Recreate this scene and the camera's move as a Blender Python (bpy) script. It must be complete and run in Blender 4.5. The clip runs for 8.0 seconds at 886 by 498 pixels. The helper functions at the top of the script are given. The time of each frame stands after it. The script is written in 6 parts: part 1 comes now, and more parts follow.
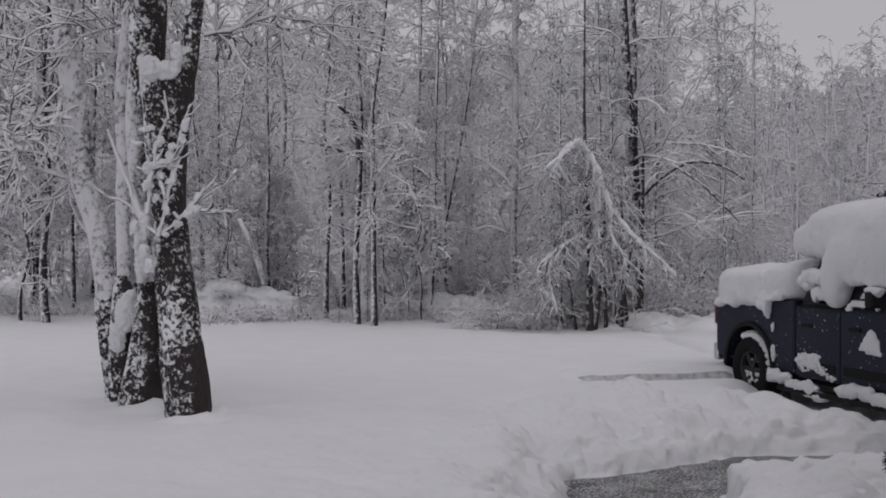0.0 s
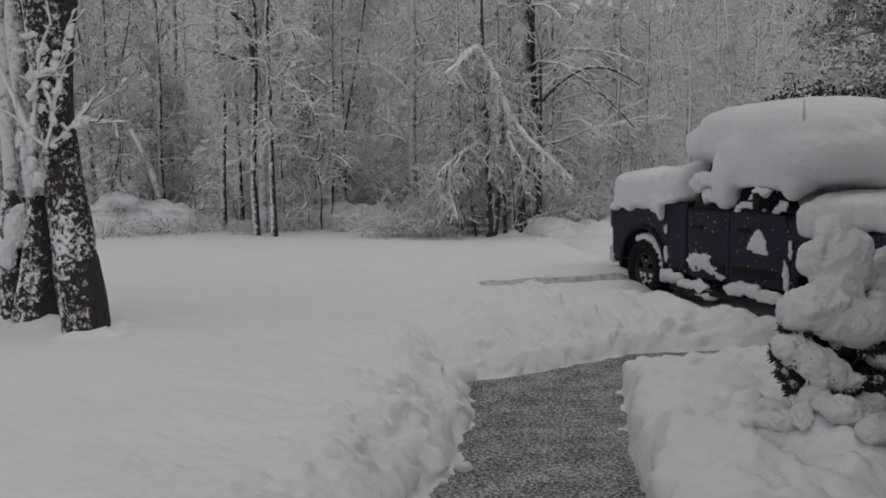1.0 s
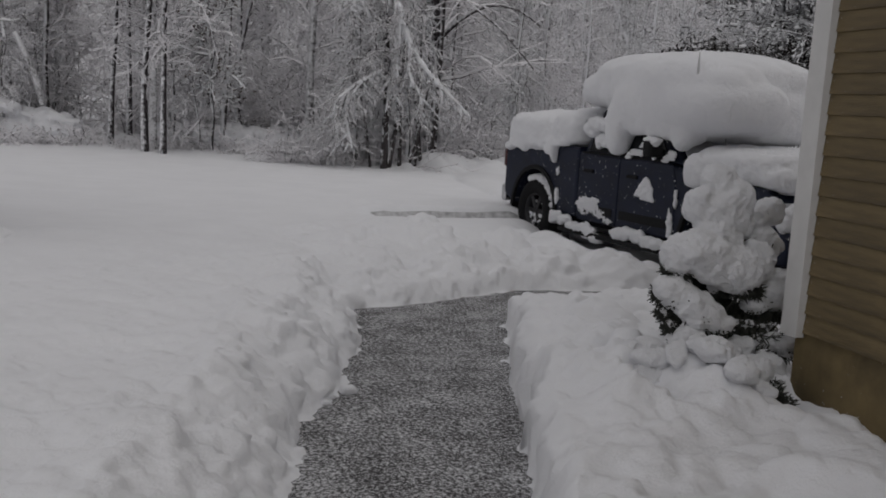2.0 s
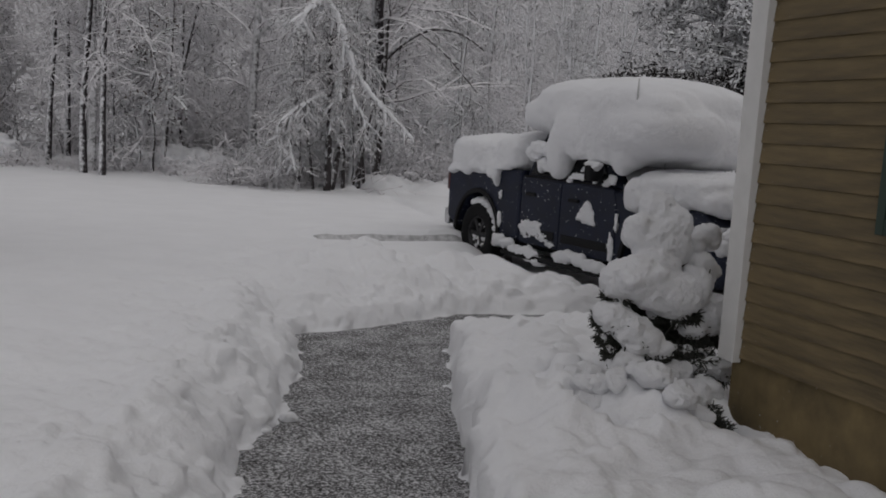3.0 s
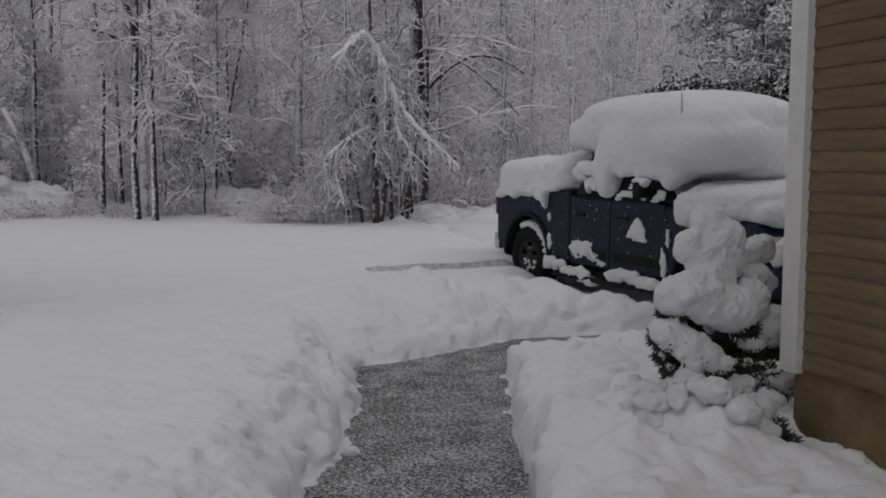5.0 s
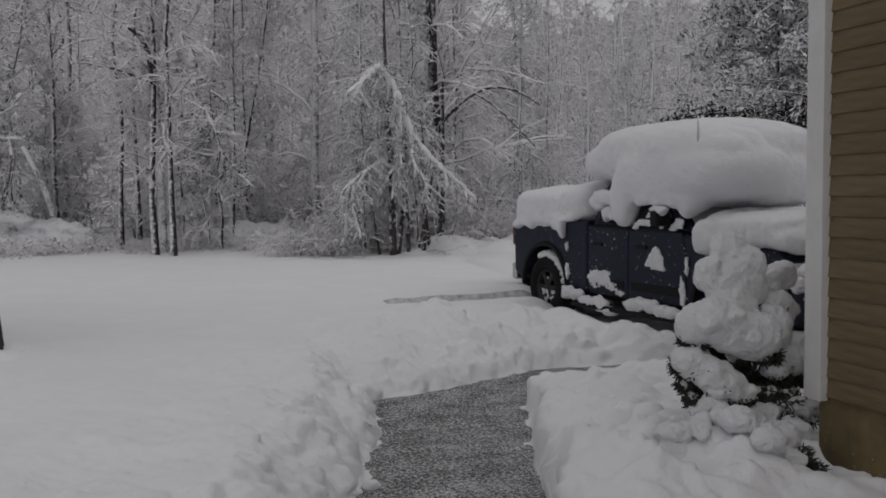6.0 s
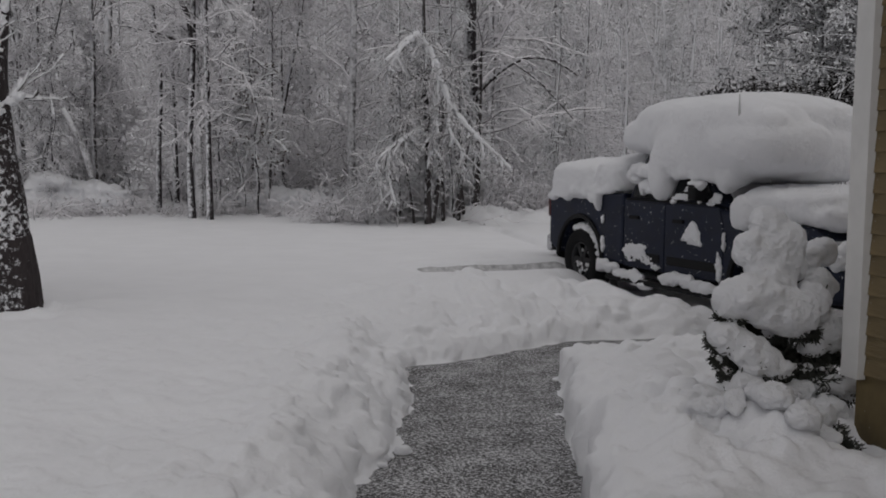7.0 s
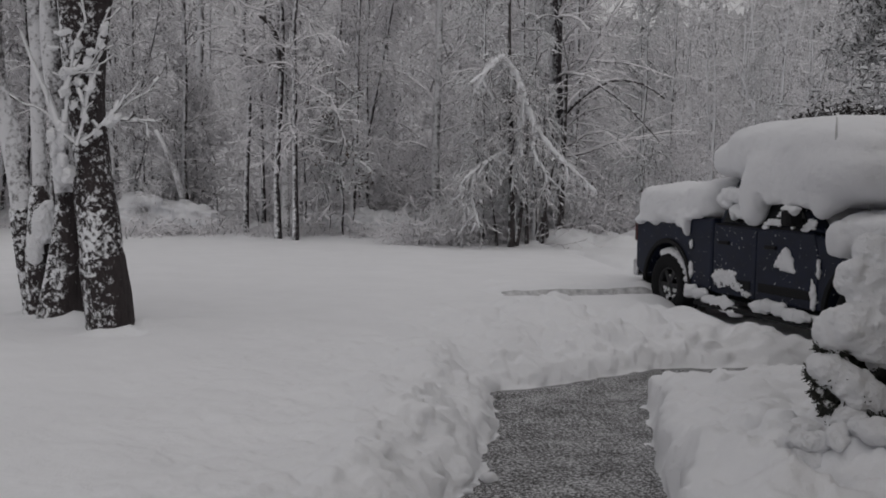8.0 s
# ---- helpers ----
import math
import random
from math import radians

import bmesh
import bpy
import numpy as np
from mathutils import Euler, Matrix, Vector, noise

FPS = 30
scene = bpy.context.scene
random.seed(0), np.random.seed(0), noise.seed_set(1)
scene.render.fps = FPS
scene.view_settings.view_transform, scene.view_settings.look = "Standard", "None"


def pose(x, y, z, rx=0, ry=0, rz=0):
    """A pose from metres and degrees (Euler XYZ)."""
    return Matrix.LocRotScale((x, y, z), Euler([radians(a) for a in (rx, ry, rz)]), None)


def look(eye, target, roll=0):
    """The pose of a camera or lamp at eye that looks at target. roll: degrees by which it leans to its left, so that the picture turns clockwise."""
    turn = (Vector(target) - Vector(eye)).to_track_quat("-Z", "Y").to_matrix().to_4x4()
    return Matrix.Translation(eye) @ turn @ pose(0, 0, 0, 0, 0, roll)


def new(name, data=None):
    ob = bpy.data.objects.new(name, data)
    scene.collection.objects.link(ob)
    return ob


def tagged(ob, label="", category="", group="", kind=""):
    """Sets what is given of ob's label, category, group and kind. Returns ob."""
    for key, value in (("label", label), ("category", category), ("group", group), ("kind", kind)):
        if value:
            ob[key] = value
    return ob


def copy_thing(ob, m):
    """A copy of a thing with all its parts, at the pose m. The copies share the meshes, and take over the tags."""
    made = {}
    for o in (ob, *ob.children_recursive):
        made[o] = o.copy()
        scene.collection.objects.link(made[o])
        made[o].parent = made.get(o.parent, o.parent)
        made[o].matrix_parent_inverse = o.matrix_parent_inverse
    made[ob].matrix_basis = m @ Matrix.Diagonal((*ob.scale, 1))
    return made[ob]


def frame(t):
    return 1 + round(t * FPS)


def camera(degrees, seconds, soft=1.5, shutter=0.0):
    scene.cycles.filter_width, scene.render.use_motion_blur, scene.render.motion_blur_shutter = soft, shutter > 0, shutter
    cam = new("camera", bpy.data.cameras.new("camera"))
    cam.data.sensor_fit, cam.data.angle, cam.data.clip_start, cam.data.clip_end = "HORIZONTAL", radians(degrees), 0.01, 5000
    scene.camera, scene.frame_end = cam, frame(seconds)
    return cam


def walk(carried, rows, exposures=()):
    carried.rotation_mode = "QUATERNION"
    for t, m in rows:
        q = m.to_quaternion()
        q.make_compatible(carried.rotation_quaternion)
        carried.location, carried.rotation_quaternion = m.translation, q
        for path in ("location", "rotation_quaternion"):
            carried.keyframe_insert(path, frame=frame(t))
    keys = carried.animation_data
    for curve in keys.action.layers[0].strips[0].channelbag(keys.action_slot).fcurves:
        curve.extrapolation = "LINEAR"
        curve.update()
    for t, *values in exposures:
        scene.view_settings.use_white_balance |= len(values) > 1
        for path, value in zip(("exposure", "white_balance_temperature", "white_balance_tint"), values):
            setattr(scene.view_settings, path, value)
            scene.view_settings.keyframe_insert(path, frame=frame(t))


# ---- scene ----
# camera and its walk
cam = camera(46.0, 8.0, soft=1.8)
PATH = [
    (0.0, pose(0.028, 0.022, 1.769, 90.80, -0.49, -4.64)),
    (0.3, pose(0.022, 0.036, 1.762, 88.93, -0.13, -6.86)),
    (0.5, pose(0.018, 0.046, 1.757, 87.61, 2.58, -8.06)),
    (0.7, pose(0.020, 0.030, 1.757, 86.41, 3.11, -8.27)),
    (1.0, pose(0.022, 0.006, 1.757, 85.81, 0.42, -10.14)),
    (1.2, pose(0.016, -0.004, 1.744, 85.73, -0.77, -11.41)),
    (1.5, pose(0.007, -0.019, 1.724, 84.40, -2.19, -13.68)),
    (1.7, pose(-0.004, -0.023, 1.724, 83.49, -2.54, -14.69)),
    (2.0, pose(-0.021, -0.028, 1.723, 82.34, -3.69, -15.82)),
    (2.2, pose(-0.017, -0.045, 1.737, 83.06, -5.18, -16.15)),
    (3.3, pose(0.000, 0.000, 1.750, 83.83, -3.60, -19.30)),
    (3.5, pose(-0.006, 0.011, 1.747, 84.01, -2.69, -17.92)),
    (3.7, pose(-0.009, 0.005, 1.745, 83.69, -1.61, -17.54)),
    (4.0, pose(-0.014, -0.004, 1.742, 83.29, -2.10, -16.77)),
    (4.2, pose(-0.013, -0.014, 1.747, 83.26, -1.95, -16.38)),
    (4.5, pose(-0.011, -0.028, 1.754, 83.99, -0.76, -16.23)),
    (4.7, pose(-0.007, -0.042, 1.765, 84.36, -0.55, -16.36)),
    (5.8, pose(-0.005, -0.020, 1.755, 86.76, 0.07, -16.13)),
    (6.0, pose(-0.009, -0.022, 1.756, 86.78, 0.39, -15.50)),
    (6.2, pose(-0.011, -0.021, 1.753, 86.09, 0.73, -14.98)),
    (6.5, pose(-0.014, -0.020, 1.749, 85.49, 0.41, -14.22)),
    (6.7, pose(-0.019, -0.019, 1.747, 85.23, 0.12, -13.98)),
    (7.0, pose(-0.027, -0.017, 1.744, 85.14, -0.85, -13.58)),
    (7.2, pose(-0.031, -0.011, 1.743, 84.98, -0.78, -13.16)),
    (7.5, pose(-0.036, -0.003, 1.742, 85.17, -0.64, -12.35)),
    (7.7, pose(-0.044, 0.021, 1.744, 85.48, -1.19, -11.81)),
    (8.0, pose(-0.057, 0.057, 1.747, 86.28, -1.21, -9.10)),
]
walk(cam, PATH, [(0.0, 0.19, 6420, 13.5), (0.5, 0.20, 6460, 11.5), (1.0, 0.05, 6520, 10.2), (1.5, 0.01, 6560, 10.0), (8.0, 0.01, 6560, 10.0)])

# overcast winter sky, soft weak sun behind the cloud
world = bpy.data.worlds.new("overcast")
scene.world = world
world.use_nodes = True
wn, wl = world.node_tree.nodes, world.node_tree.links
sky = wn.new("ShaderNodeTexSky")
sky.sky_type, sky.sun_disc = "NISHITA", False
sky.sun_elevation, sky.sun_rotation = radians(54), radians(167)
bw = wn.new("ShaderNodeRGBToBW")
cloud = wn.new("ShaderNodeMix")
cloud.data_type = "RGBA"
cloud.inputs["Factor"].default_value = 0.82
cloud.inputs["B"].default_value = (3.3, 3.26, 3.38, 1)
wl.new(sky.outputs[0], bw.inputs[0])
wl.new(bw.outputs[0], cloud.inputs["A"])
wl.new(cloud.outputs["Result"], wn["Background"].inputs["Color"])
wn["Background"].inputs["Strength"].default_value = 0.112
sun_data = bpy.data.lights.new("sun", "SUN")
sun_data.energy, sun_data.angle, sun_data.color = 0.5, radians(80), (1.0, 0.98, 0.96)
sun = new("sun", sun_data)
sun.matrix_world = look((4.1, -17.6, 24.9), (0, 0, 0))
scene.view_settings.exposure = 0.0


# ---------- materials ----------
def material(name):
    m = bpy.data.materials.new(name)
    m.use_nodes = True
    return m, m.node_tree.nodes, m.node_tree.links, m.node_tree.nodes["Principled BSDF"]


def noise_node(n, l, scale, detail=3.0, rough=0.55, coord="Object", stretch=None):
    co = n.new("ShaderNodeTexCoord")
    tex = n.new("ShaderNodeTexNoise")
    tex.inputs["Scale"].default_value = scale
    tex.inputs["Detail"].default_value = detail
    tex.inputs["Roughness"].default_value = rough
    if stretch:
        mp = n.new("ShaderNodeMapping")
        mp.inputs["Scale"].default_value = stretch
        l.new(co.outputs[coord], mp.inputs[0])
        l.new(mp.outputs[0], tex.inputs["Vector"])
    else:
        l.new(co.outputs[coord], tex.inputs["Vector"])
    return tex.outputs["Fac"]


def ramp_node(n, l, fac, stops):
    r = n.new("ShaderNodeValToRGB")
    e = r.color_ramp.elements
    while len(e) < len(stops):
        e.new(0.5)
    for k, (p, c) in enumerate(stops):
        e[k].position = p
        e[k].color = (*c, 1) if len(c) == 3 else c
    l.new(fac, r.inputs[0])
    return r.outputs[0]


def math_node(n, l, op, a, b, clamp=False):
    k = n.new("ShaderNodeMath")
    k.operation, k.use_clamp = op, clamp
    for s, v in zip(k.inputs, (a, b)):
        if isinstance(v, (int, float)):
            s.default_value = v
        else:
            l.new(v, s)
    return k.outputs[0]


def bump_node(n, l, height, strength, dist, before=None):
    b = n.new("ShaderNodeBump")
    b.inputs["Strength"].default_value, b.inputs["Distance"].default_value = strength, dist
    l.new(height, b.inputs["Height"])
    if before:
        l.new(before, b.inputs["Normal"])
    return b.outputs[0]


def snow_material(name, lump=1.0, tone=(0.85, 0.855, 0.88), depth=0.004):
    """Loose snow: light soaks a little way in and softens the relief."""
    m, n, l, p = material(name)
    big = noise_node(n, l, 1.7, 4, 0.6)
    col = ramp_node(n, l, big, [(0.3, tuple(c * 0.95 for c in tone)), (0.7, tone)])
    l.new(col, p.inputs["Base Color"])
    p.inputs["Roughness"].default_value = 0.85
    p.inputs["Specular IOR Level"].default_value = 0.12
    p.inputs["Subsurface Weight"].default_value = 0.35
    p.inputs["Subsurface Radius"].default_value = (1.0, 1.0, 1.0)
    p.inputs["Subsurface Scale"].default_value = depth
    b1 = bump_node(n, l, noise_node(n, l, 9, 5, 0.65), 0.4 * lump, 0.05)
    b2 = bump_node(n, l, noise_node(n, l, 38, 4, 0.75), 0.75 * lump, 0.012, b1)
    b2 = bump_node(n, l, noise_node(n, l, 110, 3, 0.8), 0.5 * lump, 0.006, b2)
    l.new(b2, p.inputs["Normal"])
    return m


def plain(name, color, rough=0.5, metal=0.0, grain=0.12, scale=12.0, bump=0.0, stretch=None, coat=0.0, spec=0.5, vary=0.0):
    m, n, l, p = material(name)
    f = noise_node(n, l, scale, 4, 0.6, "Object", stretch)
    lo = tuple(max(0.0, c * (1 - grain)) for c in color)
    hi = tuple(min(1.0, c * (1 + grain)) for c in color)
    l.new(ramp_node(n, l, f, [(0.3, lo), (0.7, hi)]), p.inputs["Base Color"])
    if vary:
        info = n.new("ShaderNodeObjectInfo")
        hsv = n.new("ShaderNodeHueSaturation")
        l.new(math_node(n, l, "MULTIPLY_ADD", info.outputs["Random"], vary), hsv.inputs["Value"])
        hsv.inputs["Value"].links[0].from_node.inputs[2].default_value = 1 - vary / 2
        l.new(p.inputs["Base Color"].links[0].from_socket, hsv.inputs["Color"])
        l.new(hsv.outputs[0], p.inputs["Base Color"])
    rr = ramp_node(n, l, f, [(0.2, (rough * 0.85,) * 3), (0.8, (min(1, rough * 1.15),) * 3)])
    l.new(rr, p.inputs["Roughness"])
    p.inputs["Metallic"].default_value = metal
    p.inputs["Coat Weight"].default_value = coat
    p.inputs["Specular IOR Level"].default_value = spec
    if bump:
        l.new(bump_node(n, l, noise_node(n, l, scale * 3, 4, 0.6, "Object", stretch), bump, 0.01), p.inputs["Normal"])
    return m


def snowy_bark(name, bark, snow=(0.84, 0.845, 0.87), level=0.0, wind=0.55, up=0.75, speckle=0.9, scale=9.0, sharp=0.12, patch=0.0):
    """Bark on which snow lies on top and clings to the windward side in blotches."""
    m, n, l, p = material(name)
    geo = n.new("ShaderNodeNewGeometry")
    sep = n.new("ShaderNodeSeparateXYZ")
    l.new(geo.outputs["Normal"], sep.inputs[0])
    dot = n.new("ShaderNodeVectorMath")
    dot.operation = "DOT_PRODUCT"
    dot.inputs[1].default_value = (-0.95, -0.28, 0.0)
    l.new(geo.outputs["Normal"], dot.inputs[0])
    a = math_node(n, l, "MULTIPLY", sep.outputs["Z"], up)
    b = math_node(n, l, "MULTIPLY", dot.outputs["Value"], wind)
    co = n.new("ShaderNodeTexCoord")
    tex = n.new("ShaderNodeTexNoise")
    tex.inputs["Scale"].default_value, tex.inputs["Detail"].default_value, tex.inputs["Roughness"].default_value = scale, 5, 0.72
    l.new(co.outputs["Object"], tex.inputs["Vector"])
    c = math_node(n, l, "MULTIPLY", math_node(n, l, "SUBTRACT", tex.outputs["Fac"], 0.5), 2 * speckle)
    if patch:
        wide = noise_node(n, l, 2.6, 2, 0.5, "Object", (1.4, 1.4, 0.8))
        c = math_node(n, l, "ADD", c, math_node(n, l, "MULTIPLY", math_node(n, l, "SUBTRACT", wide, 0.5), 2 * patch))
    s = math_node(n, l, "ADD", math_node(n, l, "ADD", a, b), math_node(n, l, "ADD", c, level))
    mask = ramp_node(n, l, math_node(n, l, "MULTIPLY_ADD", s, 0.5, True), [(0.5 - sharp / 2, (0, 0, 0)), (0.5 + sharp / 2, (1, 1, 1))])
    barkc = ramp_node(n, l, noise_node(n, l, 22, 5, 0.7, "Object", (1, 1, 0.25)), [(0.3, tuple(v * 0.55 for v in bark)), (0.75, tuple(v * 1.35 for v in bark))])
    mix = n.new("ShaderNodeMix")
    mix.data_type = "RGBA"
    l.new(mask, mix.inputs["Factor"])
    l.new(barkc, mix.inputs["A"])
    mix.inputs["B"].default_value = (*snow, 1)
    l.new(mix.outputs["Result"], p.inputs["Base Color"])
    p.inputs["Roughness"].default_value = 0.9
    p.inputs["Specular IOR Level"].default_value = 0.15
    h = math_node(n, l, "ADD", math_node(n, l, "MULTIPLY", noise_node(n, l, 30, 4, 0.7, "Object", (1, 1, 0.25)), 0.6), mask)
    l.new(bump_node(n, l, h, 0.7, 0.02), p.inputs["Normal"])
    return m


SNOW = snow_material("snow", 0.75, depth=0.009)
SNOW_PAD = snow_material("packed_snow", 1.3)
SNOW_CRUMB = snow_material("crumbly_snow", 1.7)
BARK_DARK = snowy_bark("dark_bark", (0.05, 0.042, 0.043), level=-0.3, wind=0.35, speckle=2.5, scale=21.0, sharp=0.2, patch=1.0)
BARK_BASE = snowy_bark("base_bark", (0.05, 0.042, 0.043), level=-0.70, wind=0.8, speckle=2.4, scale=19.0, sharp=0.2, patch=0.8)
BARK_EDGE = snowy_bark("damp_bark", (0.045, 0.039, 0.042), level=-0.30, wind=0.62, speckle=1.4, scale=10.0, sharp=0.3)
BARK_BARE = snowy_bark("bare_bark", (0.06, 0.053, 0.054), level=-0.65, wind=0.6, speckle=1.3, scale=9.0, sharp=0.2)
BARK_GREY = snowy_bark("grey_bark", (0.08, 0.073, 0.074), level=-0.1, wind=0.75, speckle=0.9, scale=5.0)
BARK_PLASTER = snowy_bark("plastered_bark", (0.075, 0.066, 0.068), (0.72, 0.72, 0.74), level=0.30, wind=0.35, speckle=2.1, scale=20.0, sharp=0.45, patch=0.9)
TWIG = snowy_bark("snowy_twigs", (0.095, 0.08, 0.084), (0.83, 0.815, 0.84), level=0.58, wind=0.32, up=1.0, speckle=0.7, scale=4.0, sharp=0.15)
TWIG_HEAVY = snowy_bark("laden_twigs", (0.07, 0.06, 0.058), (0.79, 0.795, 0.815), level=0.42, wind=0.15, up=1.0, speckle=0.5, scale=3.0, sharp=0.3)
# haze over the far trees is put into these two colours
TWIG_HAZE = snowy_bark("hazed_twigs", (0.09, 0.08, 0.085), (0.83, 0.82, 0.845), level=0.38, wind=0.15, up=0.9, speckle=0.6, scale=3.0, sharp=0.15)
BARK_HAZE = snowy_bark("hazed_bark", (0.10, 0.093, 0.096), level=0.0, wind=0.8, speckle=0.8, scale=4.0, sharp=0.4)
DEAD_LEAF = plain("dead_leaves", (0.085, 0.058, 0.046), 0.8, grain=0.4, scale=20)
NEEDLES = snowy_bark("snowy_leaves", (0.034, 0.031, 0.027), level=0.06, wind=0.1, up=0.7, speckle=1.0, scale=1.3, sharp=0.2)
HOLLY = snowy_bark("dark_leaves", (0.030, 0.025, 0.024), level=-0.45, wind=0.1, up=0.5, speckle=0.9, scale=3.0, sharp=0.2)
TWIG_DARK = snowy_bark("dark_twigs", (0.06, 0.051, 0.052), (0.78, 0.77, 0.79), level=0.12, wind=0.3, up=1.0, speckle=0.9, scale=4.0, sharp=0.2)
YEW = plain("dark_needles", (0.038, 0.040, 0.033), 0.7, grain=0.5, scale=30)
NAVY = plain("navy_paint", (0.0080, 0.0116, 0.0275), 0.5, grain=0.3, scale=5, spec=0.25)
BLACK = plain("black_plastic", (0.008, 0.008, 0.009), 0.7, grain=0.3, scale=30, bump=0.2, spec=0.25)
RUBBER = plain("tyre_rubber", (0.01, 0.01, 0.011), 0.85, grain=0.3, scale=40, bump=0.4, spec=0.2)
CHROME = plain("dull_chrome", (0.55, 0.55, 0.57), 0.28, 1.0, 0.1, 20)
DARK_ALLOY = plain("dark_alloy", (0.035, 0.035, 0.038), 0.5, 0.6, 0.2, 30)
RIME = plain("rime", (0.52, 0.52, 0.53), 0.8, grain=0.2, scale=40)
RED_LENS = plain("red_lens", (0.07, 0.012, 0.012), 0.25, grain=0.1)
CLEAR_LENS = plain("clear_lens", (0.5, 0.5, 0.52), 0.2, 0.2, 0.1)
GLASS = plain("dark_glass", (0.008, 0.009, 0.011), 0.12, grain=0.2, spec=0.35)
DUSTED = snowy_bark("dusted_glass", (0.03, 0.034, 0.04), level=0.55, wind=0.0, up=0.6, speckle=1.2, scale=5.0, sharp=0.6)
SIDING = plain("tan_siding", (0.136, 0.100, 0.048), 0.65, grain=0.4, scale=14, bump=0.6, stretch=(1, 0.15, 1), vary=0.22)
TRIM = plain("white_trim", (0.62, 0.615, 0.605), 0.55, grain=0.05, scale=8, bump=0.08)
CONCRETE = plain("painted_concrete", (0.155, 0.115, 0.054), 0.85, grain=0.4, scale=3.5, bump=0.35)
GREEN = plain("green_shutter", (0.012, 0.03, 0.018), 0.5, grain=0.2, scale=10)


def add_flecks(m, scale, share, film=0.0):
    """Stray flecks of snow, and a thin film of frost, on a finished material."""
    n, l = m.node_tree.nodes, m.node_tree.links
    p = n["Principled BSDF"]
    f = noise_node(n, l, scale, 2, 0.5)
    mask = ramp_node(n, l, f, [(share, (film,) * 3), (share + 0.03, (0.9, 0.9, 0.9))])
    cloud_f = ramp_node(n, l, noise_node(n, l, 1.3, 3, 0.6), [(0.4, (0.3, 0.3, 0.3)), (0.6, (1, 1, 1))])
    mix = n.new("ShaderNodeMix")
    mix.data_type = "RGBA"
    l.new(math_node(n, l, "MULTIPLY", mask, cloud_f), mix.inputs["Factor"])
    l.new(p.inputs["Base Color"].links[0].from_socket, mix.inputs["A"])
    mix.inputs["B"].default_value = (0.8, 0.8, 0.82, 1)
    l.new(mix.outputs["Result"], p.inputs["Base Color"])


add_flecks(NAVY, 26, 0.70, 0.006)
add_flecks(SIDING, 34, 0.735)
add_flecks(CONCRETE, 30, 0.72)


def asphalt_material():
    m, n, l, p = material("wet_asphalt")
    fine = noise_node(n, l, 42, 5, 0.76)
    grit = noise_node(n, l, 130, 2, 0.6)
    mid = noise_node(n, l, 3.2, 5, 0.7)
    co, cell, grey = n.new("ShaderNodeTexCoord"), n.new("ShaderNodeTexVoronoi"), n.new("ShaderNodeRGBToBW")
    cell.inputs["Scale"].default_value = 120
    l.new(co.outputs["Object"], cell.inputs["Vector"])
    l.new(cell.outputs["Color"], grey.inputs[0])
    s = math_node(n, l, "ADD", math_node(n, l, "MULTIPLY", fine, 0.68), math_node(n, l, "MULTIPLY", math_node(n, l, "ADD", math_node(n, l, "MULTIPLY", grit, 0.5), math_node(n, l, "MULTIPLY", grey.outputs[0], 0.5)), 0.32))
    s = math_node(n, l, "ADD", s, math_node(n, l, "MULTIPLY", math_node(n, l, "SUBTRACT", mid, 0.5), 0.20))
    col = ramp_node(n, l, s, [(0.42, (0.030, 0.028, 0.029)), (0.47, (0.10, 0.097, 0.098)), (0.52, (0.29, 0.29, 0.295)), (0.575, (0.68, 0.68, 0.70))])
    l.new(col, p.inputs["Base Color"])
    p.inputs["Roughness"].default_value = 0.8
    p.inputs["Specular IOR Level"].default_value = 0.3
    l.new(bump_node(n, l, fine, 0.6, 0.008), p.inputs["Normal"])
    return m


ASPHALT = asphalt_material()


# ---------- building helpers ----------
def mesh_from(name, verts, faces, mat, smooth=True):
    me = bpy.data.meshes.new(name)
    me.from_pydata(verts, [], faces)
    me.validate()
    me.materials.append(mat)
    if smooth:
        me.polygons.foreach_set("use_smooth", [True] * len(me.polygons))
    return me


def quads_mesh(name, V, F, mat, smooth=False):
    """A mesh from numpy arrays of points and of four-cornered faces."""
    me = bpy.data.meshes.new(name)
    me.vertices.add(len(V))
    me.vertices.foreach_set("co", np.asarray(V, np.float32).ravel())
    me.loops.add(F.size)
    me.loops.foreach_set("vertex_index", F.astype(np.int32).ravel())
    me.polygons.add(len(F))
    me.polygons.foreach_set("loop_start", np.arange(0, F.size, 4, dtype=np.int32))
    me.update(calc_edges=True)
    me.validate()
    if smooth:
        me.polygons.foreach_set("use_smooth", np.ones(len(F), bool))
    me.materials.append(mat)
    return me


def part(name, bm, mat, parent=None, label="", smooth=False):
    me = bpy.data.meshes.new(name)
    bm.normal_update()
    bm.to_mesh(me)
    bm.free()
    me.materials.append(mat)
    if smooth:
        me.polygons.foreach_set("use_smooth", [True] * len(me.polygons))
    ob = new(name, me)
    ob.parent = parent
    if label:
        tagged(ob, label)
    return ob


def part_mesh(name, me, parent=None, label=""):
    ob = new(name, me)
    ob.parent = parent
    if label:
        tagged(ob, label)
    return ob


def box(x0, y0, z0, x1, y1, z1, bevel=0.0, seg=2):
    bm = bmesh.new()
    bmesh.ops.create_cube(bm, size=1)
    for v in bm.verts:
        v.co = Vector((x0 + (v.co.x + 0.5) * (x1 - x0), y0 + (v.co.y + 0.5) * (y1 - y0), z0 + (v.co.z + 0.5) * (z1 - z0)))
    if bevel:
        bmesh.ops.bevel(bm, geom=bm.edges[:], offset=bevel, segments=seg, affect="EDGES", profile=0.5)
    return bm


